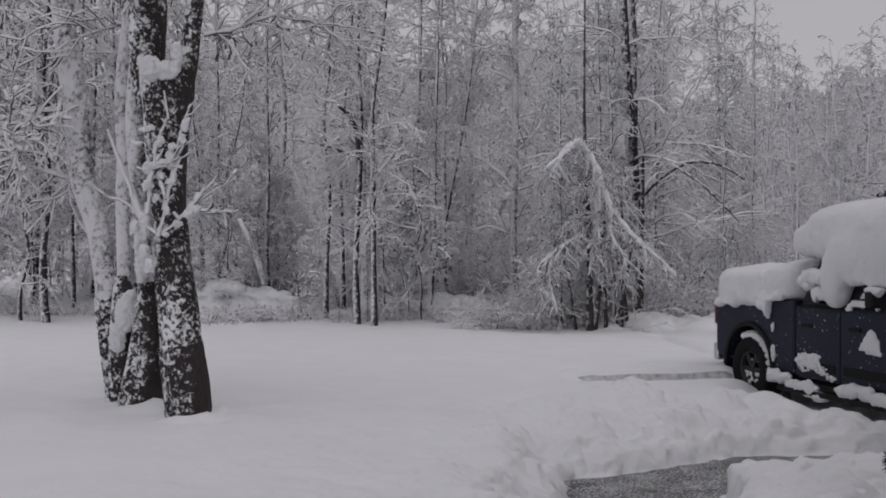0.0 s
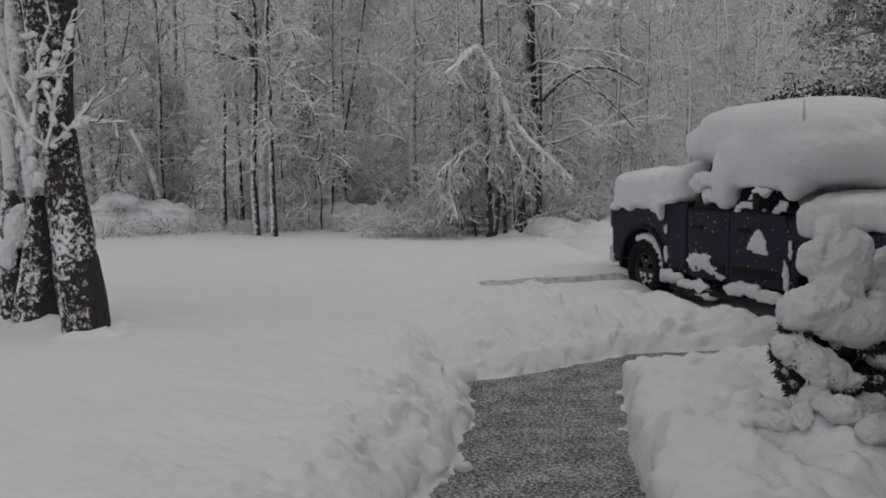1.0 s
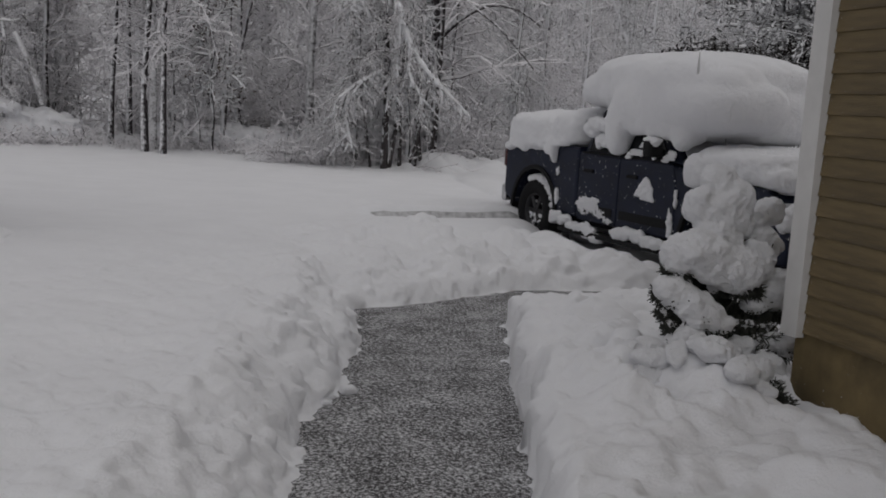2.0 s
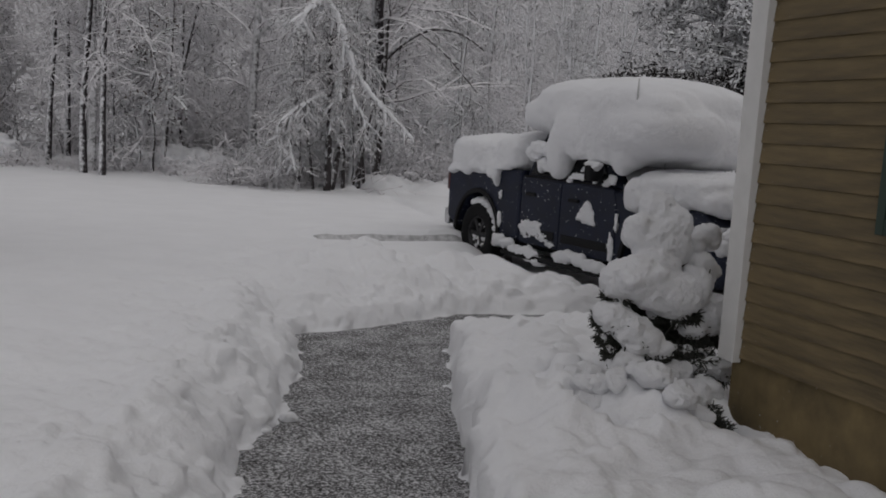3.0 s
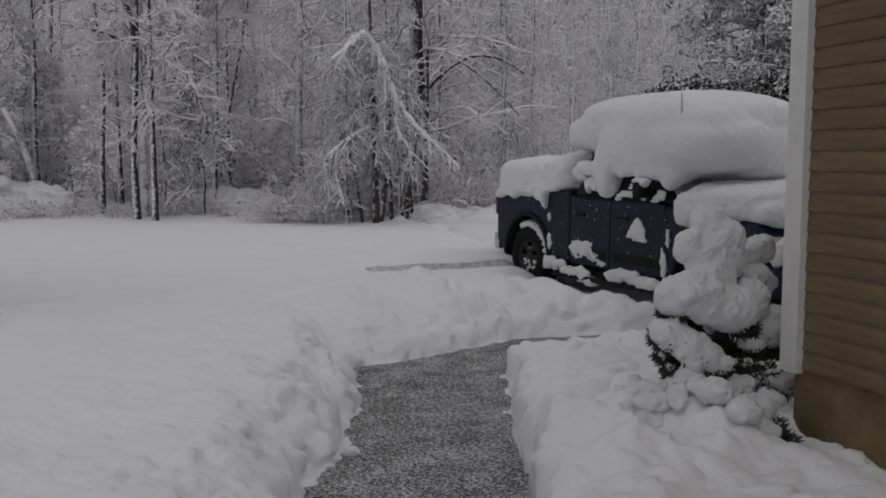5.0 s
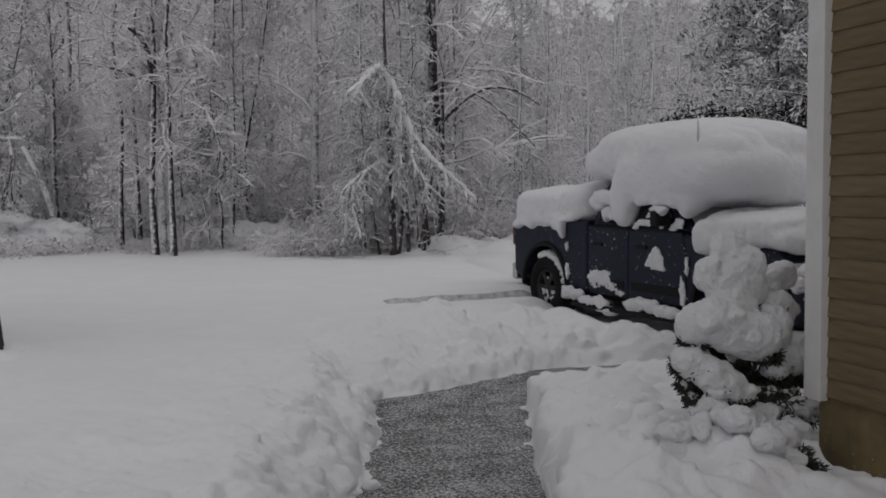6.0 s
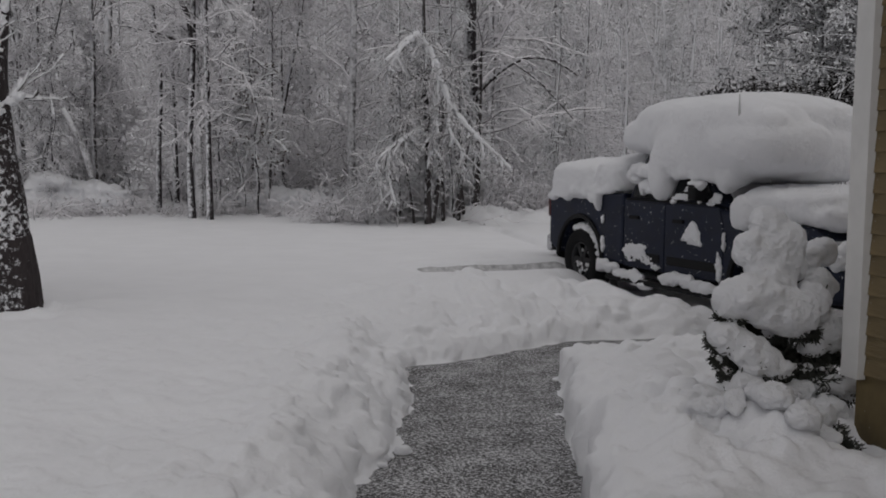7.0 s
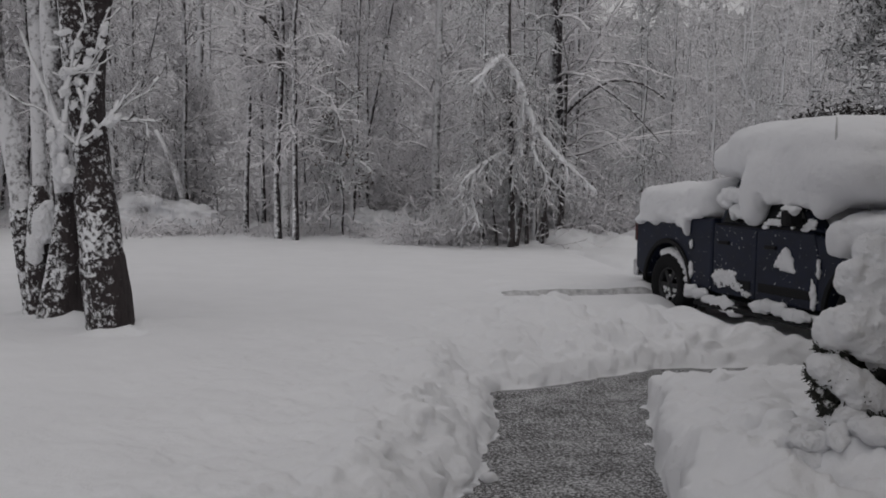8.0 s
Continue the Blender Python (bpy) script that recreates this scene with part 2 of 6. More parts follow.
def prism(outline, y0, y1, bevel=0.0, seg=2):
    """An outline in x and z drawn out from y0 to y1."""
    bm = bmesh.new()
    a = [bm.verts.new((x, y0, z)) for x, z in outline]
    b = [bm.verts.new((x, y1, z)) for x, z in outline]
    k = len(outline)
    bm.faces.new(a)
    bm.faces.new(b[::-1])
    for i in range(k):
        bm.faces.new((a[i], b[i], b[(i + 1) % k], a[(i + 1) % k]))
    bmesh.ops.recalc_face_normals(bm, faces=bm.faces[:])
    if bevel:
        es = [e for e in bm.edges if abs(e.verts[0].co.y - e.verts[1].co.y) < 1e-6]
        bmesh.ops.bevel(bm, geom=es, offset=bevel, segments=seg, affect="EDGES", profile=0.5)
    return bm


def loft(rings, closed=True):
    """Rings of points, all of one count, joined side by side; the ends are capped."""
    bm = bmesh.new()
    vs = [[bm.verts.new(p) for p in r] for r in rings]
    k = len(rings[0])
    for r0, r1 in zip(vs, vs[1:]):
        for i in range(k if closed else k - 1):
            bm.faces.new((r0[i], r0[(i + 1) % k], r1[(i + 1) % k], r1[i]))
    if closed:
        bm.faces.new(vs[0][::-1])
        bm.faces.new(vs[-1])
    bmesh.ops.recalc_face_normals(bm, faces=bm.faces[:])
    return bm


def lathe(profile, steps=36):
    """Turns (radius, y) pairs about the y axis."""
    bm = bmesh.new()
    rings = []
    for i in range(steps):
        a = 2 * math.pi * i / steps
        rings.append([bm.verts.new((r * math.cos(a), y, r * math.sin(a))) for r, y in profile])
    for i in range(steps):
        r0, r1 = rings[i], rings[(i + 1) % steps]
        for j in range(len(profile) - 1):
            bm.faces.new((r0[j], r0[j + 1], r1[j + 1], r1[j]))
    bmesh.ops.recalc_face_normals(bm, faces=bm.faces[:])
    return bm


def soft_lump(bm, c, r, e=1.0, turn=0.0, tilt=0.0):
    """A rounded lump; e under 1 makes it boxier."""
    geo = bmesh.ops.create_icosphere(bm, subdivisions=3, radius=1)
    m = pose(*c, 0, math.degrees(tilt), math.degrees(turn))
    for v in geo["verts"]:
        p = v.co
        q = Vector([math.copysign(abs(k) ** e, k) * s for k, s in zip(p, r)])
        v.co = m @ q


def snow_mass(name, lumps, voxel=0.03, rough=0.05, grain=0.25, smooth=6, parent=None, mat=None, flat=None):
    """Lumps melted into one soft heap of snow."""
    bm = bmesh.new()
    for c, r, *more in lumps:
        soft_lump(bm, c, r, *more)
    if flat is not None:
        for v in bm.verts:
            v.co.z = max(v.co.z, flat)
    me = bpy.data.meshes.new(name)
    bm.to_mesh(me)
    bm.free()
    me.materials.append(mat or SNOW_PAD)
    ob = new(name, me)
    ob.parent = parent
    rm = ob.modifiers.new("melt", "REMESH")
    rm.mode, rm.voxel_size, rm.use_smooth_shade = "VOXEL", voxel, True
    sm = ob.modifiers.new("soften", "SMOOTH")
    sm.iterations, sm.factor = smooth, 0.5
    for size, amount in ((grain, rough), (grain * 0.35, rough * 0.5)):
        tex = bpy.data.textures.new(name + "_lumps", "CLOUDS")
        tex.noise_scale, tex.noise_depth = size, 2
        d = ob.modifiers.new("uneven", "DISPLACE")
        d.texture, d.strength, d.mid_level, d.texture_coords = tex, amount, 0.5, "GLOBAL"
    return ob


def hashed(ix, iy, seed):
    h = np.sin(ix * 127.1 + iy * 311.7 + seed * 74.7) * 43758.5453
    return h - np.floor(h)


def value_noise(x, y, seed=0):
    ix, iy = np.floor(x), np.floor(y)
    fx, fy = x - ix, y - iy
    fx, fy = fx * fx * (3 - 2 * fx), fy * fy * (3 - 2 * fy)
    a, b = hashed(ix, iy, seed), hashed(ix + 1, iy, seed)
    c, d = hashed(ix, iy + 1, seed), hashed(ix + 1, iy + 1, seed)
    return (a + (b - a) * fx) * (1 - fy) + (c + (d - c) * fx) * fy - 0.5


def fbm(x, y, scale, seed=0, octaves=4, gain=0.5):
    out, amp = 0.0, 1.0
    for k in range(octaves):
        out = out + amp * value_noise(x / scale, y / scale, seed + 13 * k)
        scale, amp = scale * 0.5, amp * gain
    return out


def step(a, b, x):
    t = np.clip((x - a) / (b - a), 0, 1)
    return t * t * (3 - 2 * t)


# ---------- ground ----------
def path_distance(x, y):
    """Metres from the edge of the shovelled walk; negative inside."""
    mid = 1.29 + 0.298 * (y - 4.68)
    half = 0.545 + 0.02 * np.clip(y - 4.7, 0, 5)
    far = 8.44 + 0.63 * np.clip(x - 1.85, -1.0, 1.7)
    main = np.maximum.reduce([np.abs(x - mid) * 0.958 - half, (y - far) * 0.85, -2.5 - y])
    side = np.maximum.reduce([2.4 - x, 7.84 + 0.05 * (x - 2.4) - y, (y - far) * 0.85, x - 7.0])
    return np.minimum(main, side)


def line_distance(x, y, ax, ay, bx, by):
    dx, dy = bx - ax, by - ay
    t = np.clip(((x - ax) * dx + (y - ay) * dy) / (dx * dx + dy * dy), 0, 1)
    return np.hypot(x - ax - t * dx, y - ay - t * dy)


def clods(x, y, size, seed, keep=1.0, soft=0.5):
    """Rounded lumps strewn over a jittered lattice, 0 to 1."""
    gx, gy = x / size, y / size
    ix, iy = np.floor(gx), np.floor(gy)
    out = np.zeros_like(gx)
    for i in (-1, 0, 1):
        for j in (-1, 0, 1):
            cx, cy = ix + i, iy + j
            px_, py_ = cx + hashed(cx, cy, seed), cy + hashed(cx, cy, seed + 5)
            r = 0.35 + 0.55 * hashed(cx, cy, seed + 9)
            on = hashed(cx, cy, seed + 17) < keep
            q = 1 - ((gx - px_) ** 2 + (gy - py_) ** 2) / (r * r)
            out = np.maximum(out, np.where(on, np.clip(q, 0, 1) ** soft * r, 0))
    return out


def track_line(x):
    """The foot of the low scarp that the plough left behind the pickup."""
    y = 13.32 + 0.11 * np.clip(x - 3.2, 0, 9)
    return y + 0.12 * fbm(x, x * 0 + 3.0, 0.9, 41, 3) + 0.02 * fbm(x, x * 0 + 7.0, 0.15, 43, 2)


def ground_height(x, y):
    mid = 1.29 + 0.298 * (y - 4.68)
    left = step(0.2, -0.2, x - mid)
    beyond = step(8.2, 9.4, y) * step(-0.5, 0.8, x)
    right = (1 - left) * (1 - beyond)
    d = path_distance(x, y)
    wx, wy = x + 0.26 * fbm(x, y, 0.5, 101, 3), y + 0.26 * fbm(x, y, 0.5, 102, 3)
    lump = 0.55 * clods(wx, wy, 0.50, 1, 0.75, 0.65) + 0.36 * clods(wx, wy, 0.27, 2, 0.6, 0.5) + 0.14 * clods(wx, wy, 0.13, 3, 0.35)
    z = 0.35 + 0.05 * fbm(x, y, 6.0, 3, 3) + 0.012 * fbm(x, y, 1.4, 5, 2)
    # thrown snow beside the walk
    bank = np.exp(-np.clip(d - 0.35, 0, 9) / (0.4 + 0.55 * left)) * (left + beyond).clip(0, 1)
    z = z + bank * (0.14 * lump + 0.12 * fbm(x, y, 0.6, 8, 4, 0.6))
    heap = np.exp(-(((y - 10.4 - 0.06 * x) / 0.8) ** 2)) * step(0.4, 2.0, x) * step(6.2, 3.6, x)
    z = z + heap * (0.02 + 0.20 * lump + 0.16 * fbm(x, y, 0.7, 21, 4))
    # pitted, softly heaped snow between the walk and the house
    soft = 0.03 * clods(wx, wy, 0.55, 6, 0.85, 0.9) + 0.11 * clods(x, y, 0.30, 7, 0.45, 0.5) + 0.06 * clods(wx, wy, 0.14, 8, 0.4) + 0.05 * fbm(x, y, 0.4, 9, 3) + 0.03 * fbm(x, y, 0.9, 10, 2)
    z = z + right * step(0.05, 0.5, d) * (step(8.0, 7.6, y) * 0.035 + step(7.9, 7.2, y) * (0.75 * soft - 0.03))
    z = z + 0.09 * np.exp(-(((x - 2.85) / 0.5) ** 2 + ((y - 4.7) / 0.8) ** 2))
    z = z - 0.05 * np.exp(-(((x - 3.2) / 0.25) ** 2)) * step(4.6, 4.2, y)
    z = z - 0.24 * np.exp(-(((x - 3.10) / 0.15) ** 2 + ((y - 4.46) / 0.16) ** 2))
    # clumps that slid off the shrub, and snow drifted against the old trunks
    foot = np.exp(-(((x - 2.55 - 0.1 * (y - 4.9)) / 0.42) ** 2 + ((y - 4.85) / 0.75) ** 2))
    z = z + foot * (0.24 * clods(x + 0.25 * (wx - x), y + 0.25 * (wy - y), 0.33, 81, 0.75) + 0.14 * clods(x, y, 0.17, 82, 0.5) - 0.03)
    for cx, cy, r in ((-1.47, 10.0, 0.24), (-1.97, 10.6, 0.25), (-2.36, 10.95, 0.20)):
        z = z + step(r + 0.22, r, np.hypot(x - cx, y - cy)) * (0.03 + 0.16 * fbm(x, y, 0.16, 83, 2))
    # lone small pocks where clumps fell from the branches
    pock = clods(x, y, 0.9, 33, 0.16)
    z = z - 0.05 * step(0.25, 0.6, pock) * step(14, 11, y)
    # wheel ruts and a low scarp behind the pickup, where the drive was cleared
    line = y - track_line(x)
    span = step(2.45, 2.95, x) * step(6.6, 5.9, x)
    z = z + span * (0.07 * step(-0.02, 0.09, line) * step(2.6, 0.5, line) - 0.075 * step(-0.75, -0.05, line) * step(0.10, -0.01, line))
    z = z + span * np.exp(-(((line - 0.55) / 0.5) ** 2)) * 0.05 * fbm(x, y, 0.35, 44, 3, 0.6)
    w = 0.10 * fbm(x, y, 0.6, 41, 3) + 0.03 * fbm(x, y, 0.15, 43, 2)
    rut2 = np.exp(-(((line_distance(x, y, 5.75, 15.7, 6.2, 21.0) + w) / 0.16) ** 2))
    z = z - 0.12 * rut2
    # ploughed heaps at the wood's edge
    far_lump = clods(wx, wy, 0.9, 55, 0.8) + 0.5 * clods(wx, wy, 0.4, 56, 0.7)
    z = z + np.exp(-(((y - 22.8) / 1.0) ** 2)) * step(4.6, 6.0, x) * step(13, 9, x) * (0.02 + 0.34 * far_lump)
    z = z - 0.33 * step(0.0, 0.75, x - 4.25 - 0.6 * step(12.3, 13.2, y)) * step(9.6, 10.6, y) * step(14.2, 13.4, y)
    # the dip before the pickup's rear wheel and the drift against its side
    z = z - 0.12 * np.exp(-(((x - 4.12) / 0.32) ** 2 + ((y - 10.6) / 0.5) ** 2))
    z = z + 0.24 * np.exp(-(((x - 4.93) / 0.28) ** 2 + ((y - 12.10) / 0.42) ** 2)) * (0.8 + 0.5 * fbm(x, y, 0.3, 23, 3))
    # rolling wood floor with mounded brush
    z = z + step(23, 34, y) * (0.35 * fbm(x, y, 5.0, 61, 3) + 0.55)
    for cx, cy, rx, ry, h in ((-3.0, 27.4, 0.7, 0.5, 0.62), (-2.2, 27.1, 0.6, 0.5, 0.42), (-3.9, 27.6, 0.7, 0.5, 0.45), (-4.9, 27.9, 0.8, 0.6, 0.4), (1.4, 27.2, 0.6, 0.5, 0.4), (2.3, 27.4, 0.5, 0.4, 0.38), (3.1, 27.6, 0.7, 0.5, 0.5), (-6.5, 28, 0.8, 0.6, 0.35)):
        z = z + 0.3 * h * np.exp(-(((x - cx) / (1.5 * rx)) ** 2 + ((y - cy) / ry) ** 2)) * (0.7 + 0.5 * lump + 0.5 * fbm(x, y, 0.7, 63, 3))
    z = z + step(60, 200, np.hypot(x, y)) * 1.0
    edge = 0.02 * fbm(x, y, 0.2, 71, 2, 0.5) + 0.13 * fbm(x, y, 0.9, 72, 2) * (0.4 + left)
    wide = 0.12 + 0.36 * left + 0.39 * beyond
    t = np.clip((d + edge) / wide, 0, 1)
    lip = np.clip(t / 0.16, 0, 1)
    cut = right * (0.6 * lip + 0.4 * t * (1.6 - 0.6 * t)) + (1 - right) * (0.2 * lip + 0.8 * t ** 0.9)
    slope = 4 * t * (1 - t)
    rubble = slope * (1 - right) * (0.035 * clods(wx, wy, 0.27, 12, 0.6, 0.6) + 0.04 * clods(wx, wy, 0.13, 13, 0.4) + 0.05 * fbm(x, y, 0.32, 14, 4, 0.6) - 0.005)
    near = np.exp(-np.clip(d, 0, 9) / 0.7) * t
    crumbs = near * (0.03 * fbm(x, y, 0.18, 15, 3, 0.65) + 0.05 * clods(x, y, 0.11, 16, 0.35))
    smear = 0.03 * step(-0.10, 0.02, d + edge + 0.10 * fbm(x, y, 0.14, 19, 3))
    return -0.03 + (z + 0.03) * cut + rubble + crumbs + smear * (1 - cut) * 1.4


def spaced(fine0, fine1, h, lo, hi, grow=1.16):
    a = list(np.arange(fine0, fine1 + h / 2, h))
    s, v = h, a[-1]
    while v < hi:
        s *= grow
        v += s
        a.append(min(v, hi))
    s, v = h, a[0]
    while v > lo:
        s *= grow
        v -= s
        a.insert(0, max(v, lo))
    return np.array(a)


def grid_sheet(name, xs, ys, fn, mat):
    X, Y = np.meshgrid(xs, ys)
    Z = fn(X, Y)
    V = np.stack([X.ravel(), Y.ravel(), Z.ravel()], 1)
    nx, ny = len(xs), len(ys)
    i = (np.arange(ny - 1)[:, None] * nx + np.arange(nx - 1)[None, :]).ravel()
    F = np.stack([i, i + 1, i + nx + 1, i + nx], 1)
    return new(name, quads_mesh(name, V, F, mat, True))


def hashed3(ix, iy, iz, seed):
    h = np.sin(ix * 127.1 + iy * 311.7 + iz * 191.3 + seed * 74.7) * 43758.5453
    return h - np.floor(h)


def solid_noise(p, scale, seed, octaves=3):
    """Noise in space, for steep faces as well as flat ones; p is a list of x, y and z."""
    out, amp = 0.0, 1.0
    for k in range(octaves):
        q = [v / scale for v in p]
        i = [np.floor(v) for v in q]
        f = [v - w for v, w in zip(q, i)]
        f = [v * v * (3 - 2 * v) for v in f]
        s = 0.0
        for a in (0, 1):
            for b in (0, 1):
                for c in (0, 1):
                    w = (f[0] if a else 1 - f[0]) * (f[1] if b else 1 - f[1]) * (f[2] if c else 1 - f[2])
                    s = s + w * hashed3(i[0] + a, i[1] + b, i[2] + c, seed + 7 * k)
        out = out + amp * (s - 0.5)
        scale, amp = scale * 0.5, amp * 0.55
    return out


def build_ground(xs, ys):
    """The snow sheet, crumbled where the shovel and falling clumps broke it."""
    X, Y = np.meshgrid(xs, ys)
    Z = ground_height(X, Y)
    gy, gx = np.gradient(Z, ys, xs)
    ln = np.sqrt(gx * gx + gy * gy + 1)
    N = [-gx / ln, -gy / ln, 1 / ln]
    d = path_distance(X, Y)
    open_side = step(0.2, -0.2, X - (1.29 + 0.298 * (Y - 4.68)))
    open_side = np.maximum(open_side, step(8.3, 8.9, Y))
    broken = step(-0.16, -0.03, d) * np.clip((Z + 0.025) / 0.05, 0, 1) * np.exp(-np.clip(d - 0.35, 0, 9) / (0.35 + 0.75 * open_side)) + 0.5 * (1 - open_side) * step(0.1, 0.4, d) * step(8, 7, Y)
    broken = np.clip(broken, 0, 1) * step(13, 11, Y)
    P = [X, Y, Z]
    a = solid_noise(P, 0.20, 3)
    b = solid_noise(P, 0.10, 5, 2)
    c = solid_noise(P, 0.055, 9, 2)
    move = broken * (0.07 * a + 0.05 * b + (0.05 + 0.05 * open_side) * np.abs(b) + (0.03 + 0.05 * open_side) * np.abs(c) - 0.02)
    move = move * (0.42 + 0.9 * (1 - N[2]))
    V = np.stack([(q + n * move).ravel() for q, n in zip(P, N)], 1)
    nx, ny = len(xs), len(ys)
    i = (np.arange(ny - 1)[:, None] * nx + np.arange(nx - 1)[None, :]).ravel()
    F = np.stack([i, i + 1, i + nx + 1, i + nx], 1)
    return new("ground", quads_mesh("ground", V, F, SNOW, True))


gxs = np.concatenate([spaced(-1.2, 4.1, 0.024, -420, 4.1, 1.10), spaced(4.15, 6.6, 0.055, 4.15, 420, 1.06)])
gys = np.concatenate([spaced(-3.0, 2.8, 0.09, -420, 2.8, 1.12), spaced(2.84, 9.9, 0.025, 2.84, 9.9), spaced(9.95, 15.0, 0.048, 9.95, 15.0), spaced(15.1, 24.2, 0.10, 15.1, 420, 1.12)])
ground = build_ground(gxs, gys)
tagged(ground, "deep fresh snow over the yard and wood floor", "snow", kind="structure")
walk_xs, walk_ys = np.linspace(-1.6, 7.2, 60), np.linspace(-2.8, 9.8, 80)
pavement = grid_sheet("pavement", walk_xs, walk_ys, lambda x, y: 0.006 * fbm(x, y, 0.8, 91, 2), ASPHALT)
tagged(pavement, "shovelled asphalt walk dusted with slush", "path", kind="structure")


def build_track():
    """Grey slush on the face and at the foot of the scarp behind the pickup."""
    nx, ny = 200, 26
    u, v = np.meshgrid(np.linspace(0, 1, nx), np.linspace(-0.07, 0.07, ny))
    x = 2.6 + 3.3 * u
    y = track_line(x) + v
    lift = 0.004 + 0.020 * fbm(x * 0.5, y, 0.22, 48, 4, 0.6) + 0.012 * np.exp(-(((v + 0.02) / 0.05) ** 2))
    lift = lift - 0.05 * (step(0.14, 0.0, u) + step(0.97, 1.0, u) + step(0.03, 0.07, v) + step(-0.03, -0.07, v))
    z = ground_height(x, y) + lift
    V = np.stack([x.ravel(), y.ravel(), z.ravel()], 1)
    i = (np.arange(ny - 1)[:, None] * nx + np.arange(nx - 1)[None, :]).ravel()
    F = np.stack([i, i + 1, i + nx + 1, i + nx], 1)
    ob = new("wheel_track", quads_mesh("wheel_track", V, F, plain("slush", (0.50, 0.50, 0.51), 0.7, grain=0.4, scale=9, bump=0.5), True))
    tagged(ob, "grey slush along the low scarp behind the pickup", "slush", kind="structure")


build_track()


# ---------- house ----------
WX, WY = 3.27, 4.62  # outer face of the long wall, its far corner


def build_house():
    # unseen upper walls and roof, raised to 5.35 m to darken the snow beside
    wall = new("wall_west", mesh_from("wall_west", *box_data(WX, -6.0, 0.70, WX + 0.16, WY, 5.35), SIDING, False))
    tagged(wall, "tan lapped siding wall of the house, its unseen top raised to block sky", "wall", kind="structure")
    # one lapped board, shared by all courses
    course = 0.1016
    n = int(4.62 / course)
    prof = [(0.0, -0.004), (-0.014, 0.0), (-0.0135, 0.008), (-0.002, course + 0.012), (0.0, course + 0.012)]
    ys = [-6.0, -2.6, 0.9, WY - 0.02]
    V, F = [], []
    for y in ys:
        V += [(px_, y, pz_) for px_, pz_ in prof]
    k = len(prof)
    for i in range(len(ys) - 1):
        for j in range(k - 1):
            F.append((i * k + j, i * k + j + 1, (i + 1) * k + j + 1, (i + 1) * k + j))
    F.append(tuple(range(k)))
    F.append(tuple(range(len(V) - 1, len(V) - k - 1, -1)))
    me = mesh_from("board", V, F, SIDING, False)
    for i in range(n):
        b = new("board", me)
        b.parent = wall
        b.location = (WX, 0, 0.70 + i * course)
    north = new("wall_north", mesh_from("wall_north", *box_data(WX + 0.16, WY - 0.16, 0.70, 12.0, WY, 5.35), SIDING, False))
    tagged(north, "tan siding end wall of the house", "wall", kind="structure")
    south = new("wall_south", mesh_from("wall_south", *box_data(WX + 0.16, -6.0, 0.70, 12.0, -5.84, 5.35), SIDING, False))
    tagged(south, "tan siding end wall of the house", "wall", kind="structure")
    east = new("wall_east", mesh_from("wall_east", *box_data(11.84, -5.84, 0.70, 12.0, WY - 0.16, 5.35), SIDING, False))
    tagged(east, "tan siding back wall of the house", "wall", kind="structure")
    base = part("foundation", box(WX + 0.03, -5.98, -0.3, 11.98, WY - 0.03, 0.698, 0.01), CONCRETE)
    tagged(base, "stained tan concrete foundation under the siding", "foundation", kind="structure")
    skirt = mesh_from("panel", *box_data(0.0, -2.60, -0.25, 0.016, 0.0, 0.70), CONCRETE, False)
    for i in range(4):
        q = new("panel", skirt)
        q.parent = base
        q.location = (WX + 0.012, WY - 0.02 - i * 2.605, 0.0)
    trim = new("trim", None)
    tagged(trim, "white painted corner board of the house", "trim", kind="structure")
    part("board_face", box(WX - 0.052, WY - 0.11, 0.675, WX - 0.002, WY + 0.028, 5.34, 0.004), TRIM, trim)
    part("board_return", box(WX - 0.0015, WY + 0.002, 0.675, WX + 0.095, WY + 0.028, 5.34, 0.004), TRIM, trim)
    soffit = part("soffit", box(WX - 0.45, -6.4, 5.35, 12.4, WY + 0.4, 5.42, 0.0), TRIM)
    tagged(soffit, "white soffit under the unseen, raised eaves", "soffit", kind="structure")
    roof = part("roof", loft([[(WX - 0.5, -6.45, 5.43), (12.5, -6.45, 5.43), (12.5, WY + 0.45, 5.43), (WX - 0.5, WY + 0.45, 5.43)],
                              [(7.5, -6.45, 7.8), (7.8, -6.45, 7.8), (7.8, WY + 0.45, 7.8), (7.5, WY + 0.45, 7.8)]]), SNOW)
    tagged(roof, "unseen gable roof under deep snow, set high to block sky", "roof", kind="structure")


def box_data(x0, y0, z0, x1, y1, z1):
    v = [(x, y, z) for z in (z0, z1) for y in (y0, y1) for x in (x0, x1)]
    return v, [(0, 2, 3, 1), (4, 5, 7, 6), (0, 1, 5, 4), (2, 6, 7, 3), (0, 4, 6, 2), (1, 3, 7, 5)]


